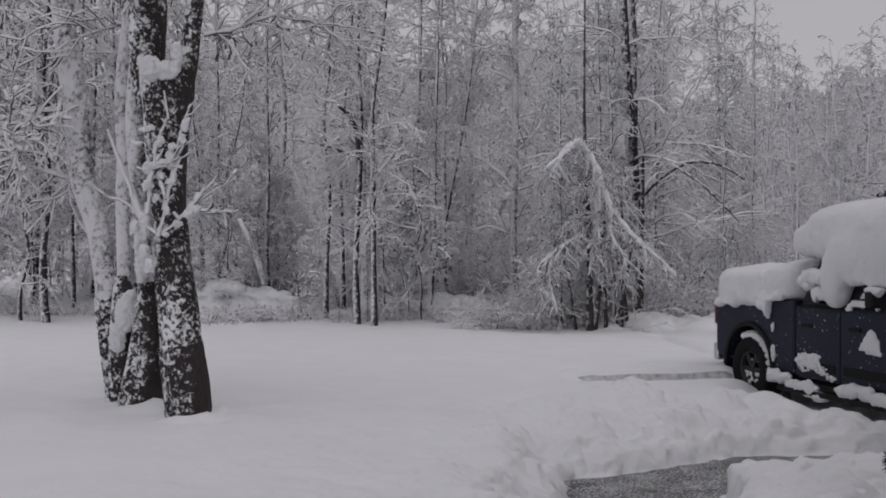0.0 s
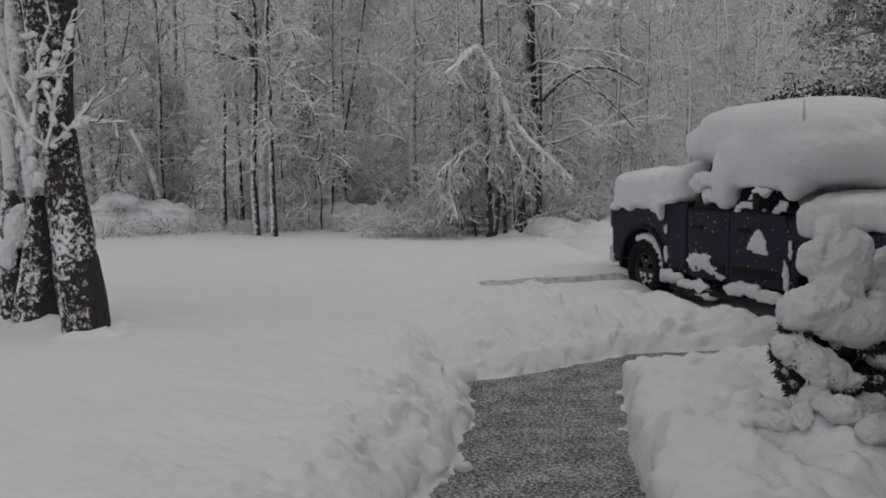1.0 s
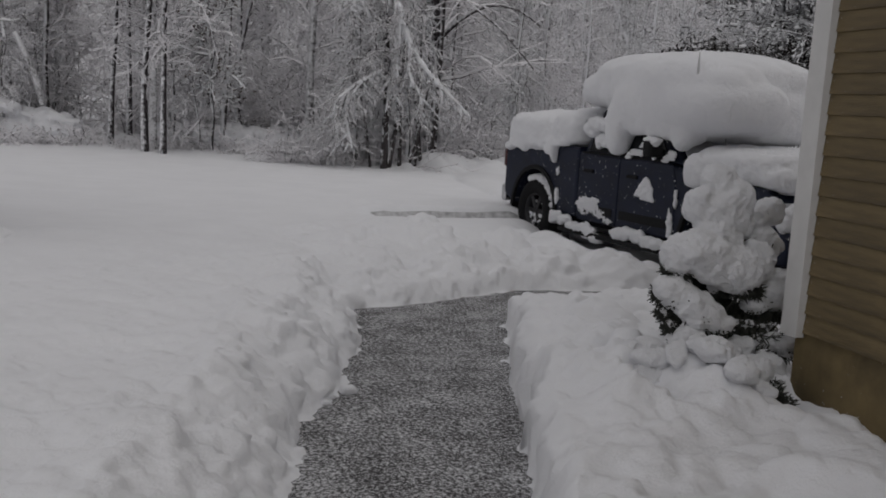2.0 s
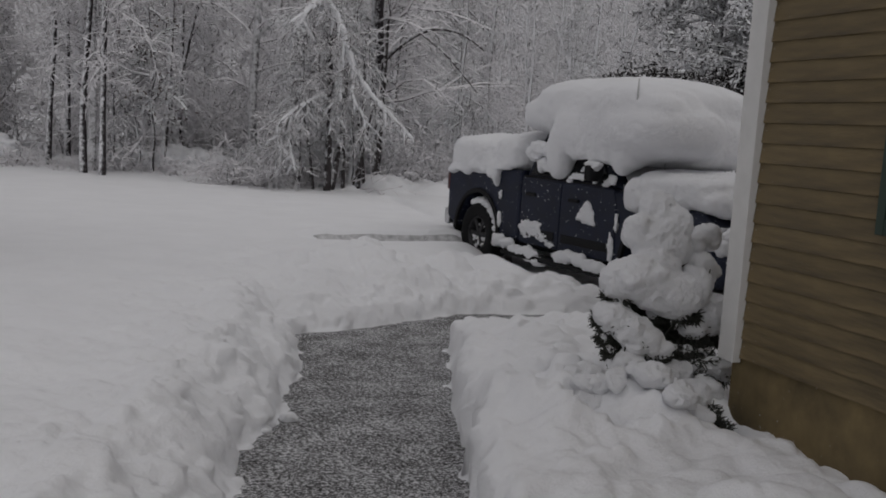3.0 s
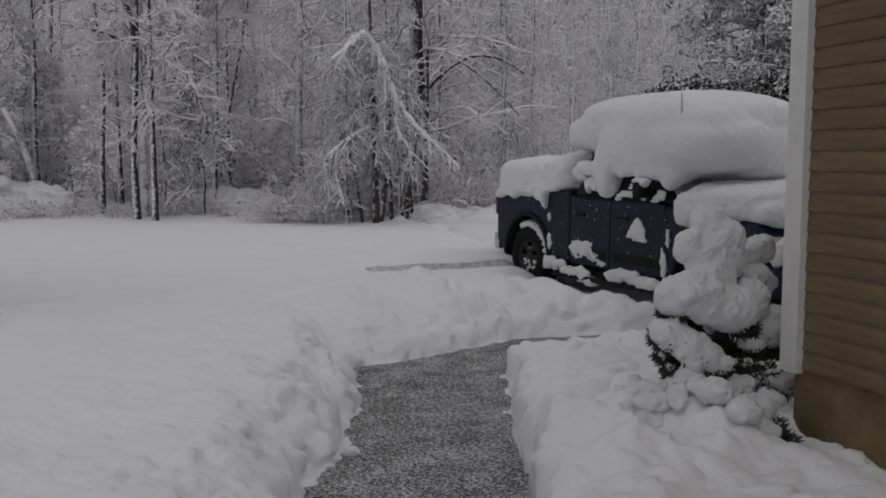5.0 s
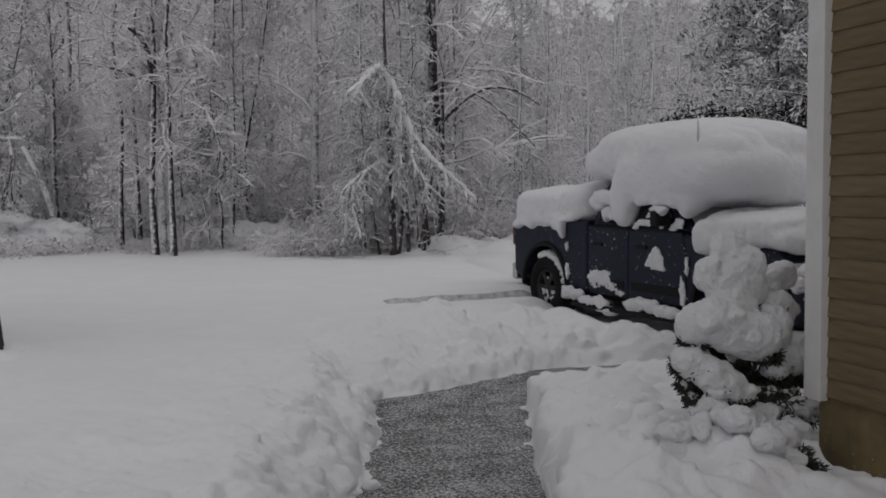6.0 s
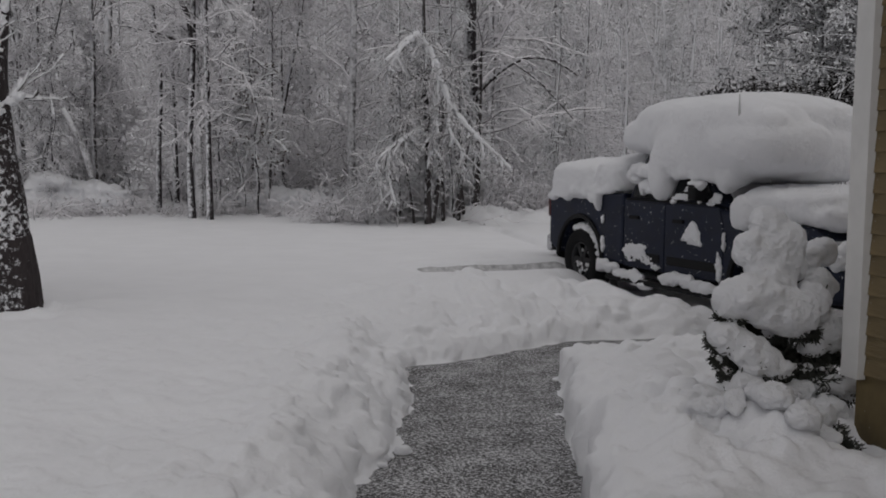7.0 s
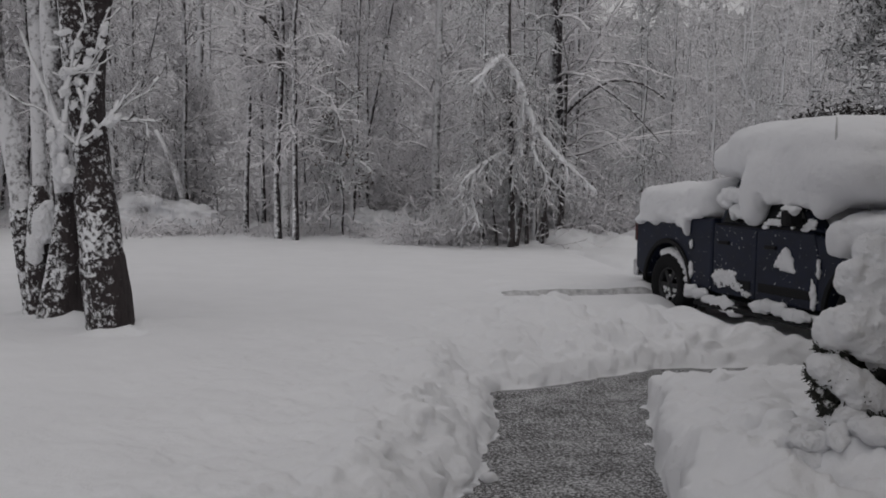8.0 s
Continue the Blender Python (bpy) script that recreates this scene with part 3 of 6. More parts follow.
def build_shutter():
    sh = new("shutter", None)
    sh.location = (WX - 0.016, SHY, 0)
    tagged(sh, "dark green louvred shutter on the siding", "shutter")
    y0, y1, z0, z1 = -0.36, 0.0, SHZ0, SHZ1
    part("stile", box(-0.035, y0, z0, 0, y0 + 0.05, z1, 0.004), GREEN, sh)
    part("stile", box(-0.035, y1 - 0.05, z0, 0, y1, z1, 0.004), GREEN, sh)
    for a in (z0, (z0 + z1) / 2 - 0.03, z1 - 0.07):
        part("rail", box(-0.034, y0 + 0.051, a, -0.001, y1 - 0.051, a + 0.07, 0.004), GREEN, sh)
    k = int((z1 - z0 - 0.2) / 0.04)
    for i in range(k):
        z = z0 + 0.085 + i * 0.04
        if abs(z - (z0 + z1) / 2) < 0.05:
            continue
        bm = box(-0.028, y0 + 0.052, -0.004, -0.004, y1 - 0.052, 0.004)
        for v in bm.verts:
            v.co.z += -v.co.x * 0.9 - 0.01
        s = part("slat", bm, GREEN, sh)
        s.location = (0, 0, z)


# ---------- pickup ----------
def arch_outline(cx, cz, r, steps=10):
    return [(cx + r * math.cos(a), cz + r * math.sin(a)) for a in [math.pi * i / steps for i in range(steps + 1)]]


def wheel(name, truck, x, y, side):
    w = new(name, None)
    w.parent = truck
    w.location = (x, y, 0.435)
    w.scale = (1.06, 1.06, 1.06)
    if side < 0:
        w.rotation_euler = (0, 0, math.pi)
    tyre = [(0.225, -0.10), (0.25, -0.128), (0.34, -0.135), (0.385, -0.13), (0.402, -0.11), (0.405, -0.05), (0.405, 0.05), (0.402, 0.11), (0.385, 0.13), (0.34, 0.135), (0.25, 0.128), (0.225, 0.10)]
    part("tyre", lathe(tyre), RUBBER, w, smooth=True)
    part("rim", lathe([(0.226, 0.10), (0.22, 0.118), (0.206, 0.112), (0.196, 0.05), (0.196, -0.1)]), DARK_ALLOY, w, smooth=True)
    bm = bmesh.new()
    for i in range(6):
        a = 2 * math.pi * i / 6
        sp = box(0.04, 0.055, -0.036, 0.208, 0.085, 0.036, 0.008, 1)
        for v in sp.verts:
            v.co.z *= 0.75 + 1.1 * v.co.x
            v.co.y += 0.02 * math.sin(v.co.x * 12)
        sp.transform(Matrix.Rotation(a, 4, "Y"))
        me = bpy.data.meshes.new("t")
        sp.to_mesh(me)
        sp.free()
        bm.from_mesh(me)
        bpy.data.meshes.remove(me)
    part("spokes", bm, DARK_ALLOY, w)
    part("hub", lathe([(0.0, 0.10), (0.05, 0.098), (0.06, 0.08), (0.06, 0.02)], steps=20), DARK_ALLOY, w, smooth=True)
    part("brake_disc", lathe([(0.0, 0.02), (0.18, 0.02), (0.18, 0.0)], steps=24), BLACK, w)
    return w


WB = 3.60  # wheelbase


def build_pickup():
    t = new("pickup", None)
    t.matrix_world = pose(TX, TY, 0.0, 0, 0, TA)
    tagged(t, "dark navy crew-cab pickup buried under thick snow", "pickup truck")
    hw = 0.97
    # bed with its wheel opening
    low, rail = 0.47, 1.36
    ra, cz, rx_ = 0.55, 0.46, -0.09
    bed = [(-0.93, 0.62), (-0.95, 1.28), (-0.90, rail), (0.93, rail), (0.93, low), (rx_ + 0.57, low)]
    bed += arch_outline(rx_, cz, ra)[1:-1] + [(rx_ - 0.57, low + 0.03), (-0.85, 0.56)]
    part("bed", prism(bed, -hw, hw, 0.035, 3), NAVY, t)
    # cab's lower body and front wings
    body = [(0.945, low - 0.02), (0.945, 1.30), (2.72, 1.30), (2.88, 1.25), (4.28, 1.14), (4.44, 1.04), (4.48, 0.60), (4.2, 0.47), (WB + 0.57, 0.47)]
    body += arch_outline(WB, cz, ra)[1:-1] + [(WB - 0.57, 0.45)]
    part("body", prism(body, -hw, hw, 0.045, 3), NAVY, t)
    # doors, 8 mm proud, with narrow gaps
    for side in (-1, 1):
        y0, y1 = (-hw - 0.012, -hw + 0.02) if side < 0 else (hw - 0.02, hw + 0.012)
        rear = [(0.99, 0.54), (0.99, 1.27), (1.84, 1.27), (1.84, 0.46), (1.08, 0.46)]
        front = [(1.855, 0.46), (1.855, 1.27), (2.84, 1.27), (2.90, 1.1), (2.93, 0.56), (2.88, 0.46)]
        for nm, o, hx in (("rear_door", rear, 1.12), ("front_door", front, 2.02)):
            d = part(nm, prism(o, y0, y1, 0.012, 2), NAVY, t)
            part("handle", box(hx, y0 - 0.03 if side < 0 else y1 - 0.01, 1.06, hx + 0.2, y0 + 0.01 if side < 0 else y1 + 0.03, 1.10, 0.01), BLACK, d)
            lower = box(min(p[0] for p in o) + 0.06, y0 - 0.012 if side < 0 else y1 - 0.005, 0.56, max(p[0] for p in o) - 0.08, y0 + 0.005 if side < 0 else y1 + 0.012, 0.66, 0.006)
            part("side_moulding", lower, BLACK, d)
        # glass and sills
        sy = side * 0.93
        part("belt_line", box(0.99, min(sy, sy + side * 0.03), 1.285, 2.74, max(sy, sy + side * 0.03), 1.31, 0.005), BLACK, t)
        part("running_board", box(0.75, min(side * 0.86, side * 1.10), 0.28, WB - 0.62, max(side * 0.86, side * 1.10), 0.34, 0.02), BLACK, t)
        part("mirror", box(2.54, min(side * 1.0, side * 1.2), 1.34, 2.68, max(side * 1.0, side * 1.2), 1.52, 0.035, 3), BLACK, t)
        part("fog_lamp", box(4.57, min(side * 0.66, side * 0.83), 0.57, 4.62, max(side * 0.66, side * 0.83), 0.73, 0.02, 2), CHROME, t, "chrome-ringed fog lamp")
        for cx in (rx_, WB):
            out = arch_outline(cx, cz, 0.60, 14)
            inn = arch_outline(cx, cz, 0.54, 14)[::-1]
            part("wheel_arch", prism(out + inn, min(side * 0.95, side * 1.0), max(side * 0.95, side * 1.0), 0.008, 1), BLACK, t)
        part("tail_light", box(-0.975, min(side * 0.80, side * 0.978), 0.98, -0.90, max(side * 0.80, side * 0.978), 1.28, 0.02, 3), RED_LENS, t)
        part("headlight", box(4.28, min(side * 0.60, side * 0.955), 0.84, 4.49, max(side * 0.60, side * 0.955), 1.03, 0.03, 3), CLEAR_LENS, t)
        part("mud_flap", box(-0.74, min(side * 0.70, side * 0.95), 0.22, -0.72, max(side * 0.70, side * 0.95), 0.58, 0.005), BLACK, t)
    # greenhouse
    lowr = [(0.96, -0.93, 1.29), (2.95, -0.93, 1.27), (2.95, 0.93, 1.27), (0.96, 0.93, 1.29)]
    upr = [(1.10, -0.74, 1.88), (2.18, -0.74, 1.90), (2.18, 0.74, 1.90), (1.10, 0.74, 1.88)]
    cab = loft([lowr, upr])
    bmesh.ops.bevel(cab, geom=cab.edges[:], offset=0.06, segments=3, affect="EDGES", profile=0.5)
    part("cab", cab, NAVY, t)

    def pane(name, pts, mat, thick=0.012):
        a = [Vector(p) for p in pts]
        nrm = (a[1] - a[0]).cross(a[2] - a[0]).normalized()
        bm = loft([[p + nrm * 0.004 for p in a], [p + nrm * (0.004 + thick) for p in a]])
        return part(name, bm, mat, t)

    def on_side(s, x, f):
        """A point on the cab's side at the share f of its height."""
        return (x, s * (0.93 + (0.74 - 0.93) * f), 1.29 + 0.60 * f)

    for s in (-1, 1):
        q = [on_side(s, 1.10, 0.05), on_side(s, 1.80, 0.05), on_side(s, 1.80, 0.86), on_side(s, 1.18, 0.86)]
        pane("rear_window", q if s < 0 else q[::-1], GLASS)
        q = [on_side(s, 1.88, 0.05), on_side(s, 2.70, 0.05), on_side(s, 2.18, 0.86), on_side(s, 1.88, 0.86)]
        pane("front_window", q if s < 0 else q[::-1], GLASS)
    ws = [(2.90, -0.82, 1.33), (2.90, 0.82, 1.33), (2.27, 0.66, 1.84), (2.27, -0.66, 1.84)]
    pane("windscreen", ws, DUSTED)
    pane("back_window", [(0.985, 0.78, 1.36), (0.985, -0.78, 1.36), (1.085, -0.66, 1.80), (1.085, 0.66, 1.80)], GLASS)
    part("cowl", box(2.88, -0.84, 1.22, 3.05, 0.84, 1.27, 0.015), BLACK, t)
    part_mesh("antenna", tube_mesh("antenna", [[(3.12, -0.50, 1.22, 0.008), (3.13, -0.54, 1.66, 0.008), (3.16, -0.96, 1.92, 0.009), (3.17, -1.02, 2.10, 0.014), (3.17, -1.03, 2.32, 0.013), (3.17, -1.03, 2.48, 0.006)]], RIME, 8, 0.1, 1), t, "thin mast antenna coated in rime")
    part("bumper", box(-1.06, -0.95, 0.48, -0.93, 0.95, 0.72, 0.04, 3), CHROME, t, "dull chrome rear bumper")
    part("front_bumper", box(4.36, -0.95, 0.42, 4.60, 0.95, 0.76, 0.06, 3), NAVY, t)
    part("grille", box(4.44, -0.58, 0.78, 4.50, 0.58, 1.03, 0.02), BLACK, t)
    for z in (0.83, 0.90, 0.97):
        part("grille_bar", box(4.50, -0.56, z - 0.018, 4.515, 0.56, z + 0.018, 0.004), CHROME, t)
    part("plate", box(4.602, -0.16, 0.46, 4.612, 0.16, 0.60, 0.004), TRIM, t, "white blank plate")
    part("tailgate", box(-0.975, -0.76, 0.74, -0.955, 0.76, 1.30, 0.008), NAVY, t)
    part("chassis", box(-0.85, -0.6, 0.34, 4.2, 0.6, 0.54, 0.03), BLACK, t)
    for x in (rx_, WB):
        for s in (-1, 1):
            wheel("wheel", t, x, s * 0.83, s)
    return t


def knobbed(lumps, count=4):
    """The lumps with smaller ones stuck to them, to break the outline."""
    k = np.random.default_rng(int(abs(lumps[0][0][0]) * 999))
    out = []
    for c, r, *more in lumps:
        out.append((c, tuple(v * 0.85 for v in r), *more))
        for i in range(count):
            a = k.uniform(0, 6.28)
            s = k.uniform(0.25, 0.5)
            out.append(((c[0] + r[0] * 0.72 * math.cos(a), c[1], c[2] + r[2] * 0.72 * math.sin(a)), tuple(v * s + 0.006 for v in r), 1.0))
    return out


def build_truck_snow():
    """Snow that lies on the pickup; written in the pickup's own axes."""
    M = pose(TX, TY, 0.0, 0, 0, TA)

    def mass(name, lumps, label, **k):
        heaps = [list(lumps)] if name == "snow_cover" else []
        for one in () if heaps else lumps:
            near = [h for h in heaps if any(all(abs(a - b) < 0.55 * (u + v) for a, b, u, v in zip(one[0], o[0], one[1], o[1])) for o in h)]
            heaps = [h for h in heaps if h not in near] + [[one] + [o for h in near for o in h]]
        for heap in heaps:
            ob = snow_mass(name, knobbed(heap) if k["voxel"] < 0.02 else heap, **k)
            ob.matrix_world = M
            tagged(ob, label, "snow")

    mass("snow_cover", [((1.94, 0.05, 2.16), (1.24, 1.10, 0.40), 0.62), ((2.10, 0.10, 2.38), (0.9, 0.85, 0.21), 0.8), ((1.08, 0.0, 2.08), (0.38, 1.02, 0.24), 0.6), ((2.55, 0.0, 1.98), (0.60, 1.10, 0.44), 0.55),
                       ((2.85, -0.02, 1.86), (0.40, 1.08, 0.32), 0.6), ((2.35, -0.86, 1.90), (0.66, 0.24, 0.32), 0.6), ((2.0, -0.95, 1.89), (0.34, 0.20, 0.27), 0.8), ((1.80, -0.99, 1.66), (0.17, 0.17, 0.36), 0.75), ((2.72, -0.89, 1.80), (0.30, 0.2, 0.22), 0.8), ((2.92, -0.88, 1.76), (0.24, 0.20, 0.27), 0.65), ((2.93, -0.96, 1.53), (0.11, 0.11, 0.12), 0.9), ((3.05, -0.58, 1.93), (0.75, 0.58, 0.32), 0.75), ((2.65, -0.62, 2.08), (0.95, 0.48, 0.40), 0.75), ((2.75, -0.80, 2.13), (0.90, 0.27, 0.24), 0.7)]
                       + [((1.95 + 0.085 * i, -0.99 + 0.03 * math.sin(i * 2.7), 1.63 + 0.022 * math.sin(i * 1.9) - 0.004 * i), (0.07, 0.09, 0.055 + 0.02 * math.sin(i * 3.3)), 0.9) for i in range(11)],
         "thick rounded snow lying over the pickup's roof and windscreen", voxel=0.03, rough=0.03, grain=0.22, smooth=20)
    mass("snow_clump", [((1.36, -0.95, 1.655), (0.26, 0.14, 0.10), 0.65), ((1.16, -0.94, 1.60), (0.14, 0.13, 0.09), 0.8), ((1.60, -0.96, 1.69), (0.12, 0.12, 0.10), 0.8), ((1.26, -0.96, 1.54), (0.09, 0.11, 0.05), 0.8)], "lump of snow packed over the pickup's rear side window", voxel=0.018, rough=0.035, grain=0.1, smooth=3)
    mass("snow_clump", [((1.45, -0.96, 1.47), (0.15, 0.11, 0.07), 0.75), ((1.56, -0.96, 1.42), (0.10, 0.10, 0.06), 0.85), ((1.38, -0.96, 1.41), (0.06, 0.09, 0.05), 0.85)], "lump of snow packed over the pickup's rear side window", voxel=0.018, rough=0.035, grain=0.08, smooth=2)
    mass("snow_cover", [((-0.24, 0.0, 1.49), (0.77, 1.07, 0.29), 0.42), ((-0.05, 0.0, 1.66), (0.85, 0.92, 0.16), 0.6), ((0.58, 0.0, 1.58), (0.36, 1.06, 0.25), 0.5), ((0.66, 0.0, 1.70), (0.32, 0.9, 0.18), 0.6),
                       ((0.40, -1.0, 1.27), (0.045, 0.08, 0.17), 0.85), ((0.30, -1.0, 1.28), (0.10, 0.09, 0.07), 0.85)]
                       + [((-0.80 + 0.13 * i, -0.99 + 0.02 * math.sin(i * 2.3), 1.27 + 0.03 * math.sin(i * 1.7) + 0.012 * i), (0.09, 0.08, 0.05 + 0.025 * math.sin(i * 2.9)), 0.85) for i in range(12)],
         "deep slab of snow heaped in the pickup's bed", voxel=0.026, rough=0.035, grain=0.18, smooth=9)
    mass("snow_cover", [((3.74, 0.0, 1.32), (0.74, 1.06, 0.20), 0.5), ((3.35, 0.0, 1.42), (0.30, 0.98, 0.12), 0.65), ((4.30, -0.6, 1.24), (0.24, 0.4, 0.14), 0.75), ((4.28, 0.3, 1.24), (0.24, 0.5, 0.14), 0.75), ((3.3, -1.0, 1.24), (0.2, 0.12, 0.2), 0.8)],
         "lumpy snow draped over the pickup's bonnet", voxel=0.026, rough=0.05, grain=0.18, smooth=6)
    mass("snow_clump", [((4.54, -0.70, 0.92), (0.07, 0.26, 0.13), 0.8), ((4.55, -0.25, 0.90), (0.07, 0.3, 0.12), 0.8), ((4.60, -0.45, 0.80), (0.08, 0.45, 0.07), 0.8), ((4.52, -0.9, 0.84), (0.08, 0.10, 0.10), 0.8)],
         "snow caked on the pickup's grille", voxel=0.02, rough=0.05, grain=0.1, smooth=3)
    for x, z, rx, rz in ((2.22, 1.38, 0.19, 0.025), (2.40, 1.43, 0.13, 0.03), (2.30, 1.47, 0.12, 0.014), (2.78, 1.38, 0.09, 0.055), (2.72, 1.34, 0.10, 0.03), (2.03, 1.34, 0.08, 0.025), (2.52, 1.36, 0.06, 0.02)):
        mass("snow_clump", [((x, -0.965, z), (rx, 0.035, rz), 0.9), ((x - 0.05, -0.968, z - 0.03), (rx * 0.6, 0.035, rz * 0.8), 0.9)],
             "snow clump clinging under the pickup's window", voxel=0.011, rough=0.035, grain=0.04, smooth=1)
    mass("snow_clump", [((2.60, -1.10, 1.53), (0.13, 0.11, 0.035), 0.7), ((2.68, -1.13, 1.51), (0.06, 0.07, 0.04), 0.85)], "snow capping the pickup's mirror", voxel=0.012, rough=0.03, grain=0.06, smooth=2)
    mass("snow_clump", [((2.37, -0.985, 0.93), (0.15, 0.035, 0.10), 0.9), ((2.39, -0.985, 1.02), (0.085, 0.035, 0.10), 0.9), ((2.25, -0.985, 0.90), (0.06, 0.03, 0.05), 0.9), ((2.48, -0.985, 0.88), (0.07, 0.03, 0.06), 0.9)],
         "snow clump stuck on the pickup's door", voxel=0.012, rough=0.03, grain=0.06, smooth=3)
    mass("snow_clump", [((1.28, -0.985, 0.64), (0.26, 0.03, 0.09), 0.9), ((1.12, -0.985, 0.66), (0.13, 0.03, 0.08), 0.9), ((1.52, -0.985, 0.58), (0.16, 0.025, 0.07), 0.9), ((1.70, -0.985, 0.51), (0.12, 0.02, 0.035), 0.9), ((1.38, -0.985, 0.71), (0.10, 0.025, 0.05), 0.9)],
         "snow splashed in a fan on the pickup's lower door", voxel=0.014, rough=0.06, grain=0.05, smooth=2)
    mass("snow_clump", [((0.62 + 0.19 * i, -1.04, 0.44 - 0.028 * i + 0.02 * math.sin(i * 2.1)), (0.15, 0.09, 0.075 + 0.02 * math.cos(i * 1.7)), 0.9) for i in range(6)],
         "snow lying along the pickup's running board", voxel=0.018, rough=0.05, grain=0.12, smooth=5)
    mass("snow_clump", [((2.02 + 0.19 * i, -1.05, 0.40 + 0.02 * math.sin(i * 1.3)), (0.15, 0.09, 0.085), 0.9) for i in range(5)],
         "snow lying along the pickup's running board", voxel=0.018, rough=0.05, grain=0.12, smooth=5)
    mass("snow_clump", [((2.86, -0.985, 0.60), (0.045, 0.03, 0.16), 0.9), ((2.94, -0.985, 0.90), (0.025, 0.025, 0.10), 0.9), ((2.84, -0.985, 0.74), (0.03, 0.025, 0.08), 0.9)],
         "snow streak at the pickup's door edge", voxel=0.014, rough=0.05, grain=0.07, smooth=1)
    arc = [radians(112 - 12 * i) for i in range(11)]
    mass("snow_clump", [((-0.09 + 0.45 * math.cos(a), -0.86, 0.435 + 0.45 * math.sin(a)), (0.075 - 0.002 * i, 0.125, 0.06), 0.8) for i, a in enumerate(arc)],
         "snow packed on the pickup's rear tyre", voxel=0.02, rough=0.03, grain=0.12, smooth=6)
    hollow = [(radians(200 + 17 * i), 0.13 + 0.035 * math.sin(i * 2.4)) for i in range(9)] + [(radians(250), 0.06), (radians(60), 0.15), (radians(120), 0.14)]
    for a, r in hollow:
        mass("snow_clump", [((-0.09 + r * math.cos(a), -0.91 + 0.01 * math.sin(7 * a), 0.435 + r * math.sin(a)), (0.042, 0.025, 0.034), 0.9)],
             "snow blown into the pickup's rear wheel", voxel=0.012, rough=0.03, grain=0.05, smooth=1)
    mass("snow_clump", [((0.50, -0.98, 0.70), (0.035, 0.04, 0.10), 0.9), ((0.49, -0.98, 1.02), (0.03, 0.03, 0.06), 0.9)], "snow stuck along the gap behind the pickup's bed", voxel=0.012, rough=0.03, grain=0.06, smooth=1)


# ---------- snow-laden yew beside the house ----------
def needle_mesh(name, centres, count, spread, length, mat, seed, down=0.2, width=0.006):
    """Many thin sprigs round the centres, as four-sided blades."""
    rng = np.random.default_rng(seed)
    C = np.array([c[:3] for c in centres])
    R = np.array([c[3] for c in centres])
    k = rng.integers(0, len(C), count)
    d = rng.normal(size=(count, 3))
    d /= np.linalg.norm(d, axis=1)[:, None]
    p0 = C[k] + d * (R[k] * rng.uniform(0.2, 1.0, count))[:, None] * spread
    a = d + rng.normal(scale=0.5, size=(count, 3))
    a[:, 2] -= down
    a /= np.linalg.norm(a, axis=1)[:, None]
    L = rng.uniform(0.5, 1.3, count) * length
    return twig_mesh(name, p0, p0 + a * L[:, None], np.full(count, width), np.full(count, width * 0.4), np.zeros(count), mat)


def twig_mesh(name, p0, p1, r0, r1, snow, mat):
    """Four-sided tapered twigs; the upper edge is raised by the snow that lies on it."""
    p0, p1 = np.asarray(p0, float), np.asarray(p1, float)
    d = p1 - p0
    d /= np.linalg.norm(d, axis=1)[:, None] + 1e-9
    side = np.cross(d, np.array([0.0, 0.0, 1.0]))
    nl = np.linalg.norm(side, axis=1)
    side[nl < 0.05] = (1, 0, 0)
    side /= np.linalg.norm(side, axis=1)[:, None]
    up = np.cross(side, d)
    r0, r1, snow = (np.asarray(v, float)[:, None] for v in (r0, r1, snow))
    fine = (r0[:, 0] < 0.0075)
    parts_v, parts_f, base = [], [], 0
    for pick, k in ((~fine, 4), (fine, 3)):
        if not pick.any():
            continue
        s, u, sn = side[pick], up[pick], snow[pick]
        if k == 4:
            ring = lambda p, r: np.stack([p + s * (r + sn * 0.4), p + u * (r + sn), p - s * (r + sn * 0.4), p - u * r], 1)
        else:
            ring = lambda p, r: np.stack([p + s * (r + sn * 0.4) - u * r * 0.3, p + u * (r + sn), p - s * (r + sn * 0.4) - u * r * 0.3], 1)
        V = np.concatenate([ring(p0[pick], r0[pick]), ring(p1[pick], r1[pick])], 1)
        n = int(pick.sum())
        b = base + np.arange(n)[:, None] * 2 * k
        parts_v.append(V.reshape(-1, 3))
        parts_f.append(np.concatenate([b + np.array([[i, (i + 1) % k, k + (i + 1) % k, k + i]]) for i in range(k)], 0))
        base += n * 2 * k
    V, F = np.concatenate(parts_v), np.concatenate(parts_f)
    return quads_mesh(name, V, F, mat)


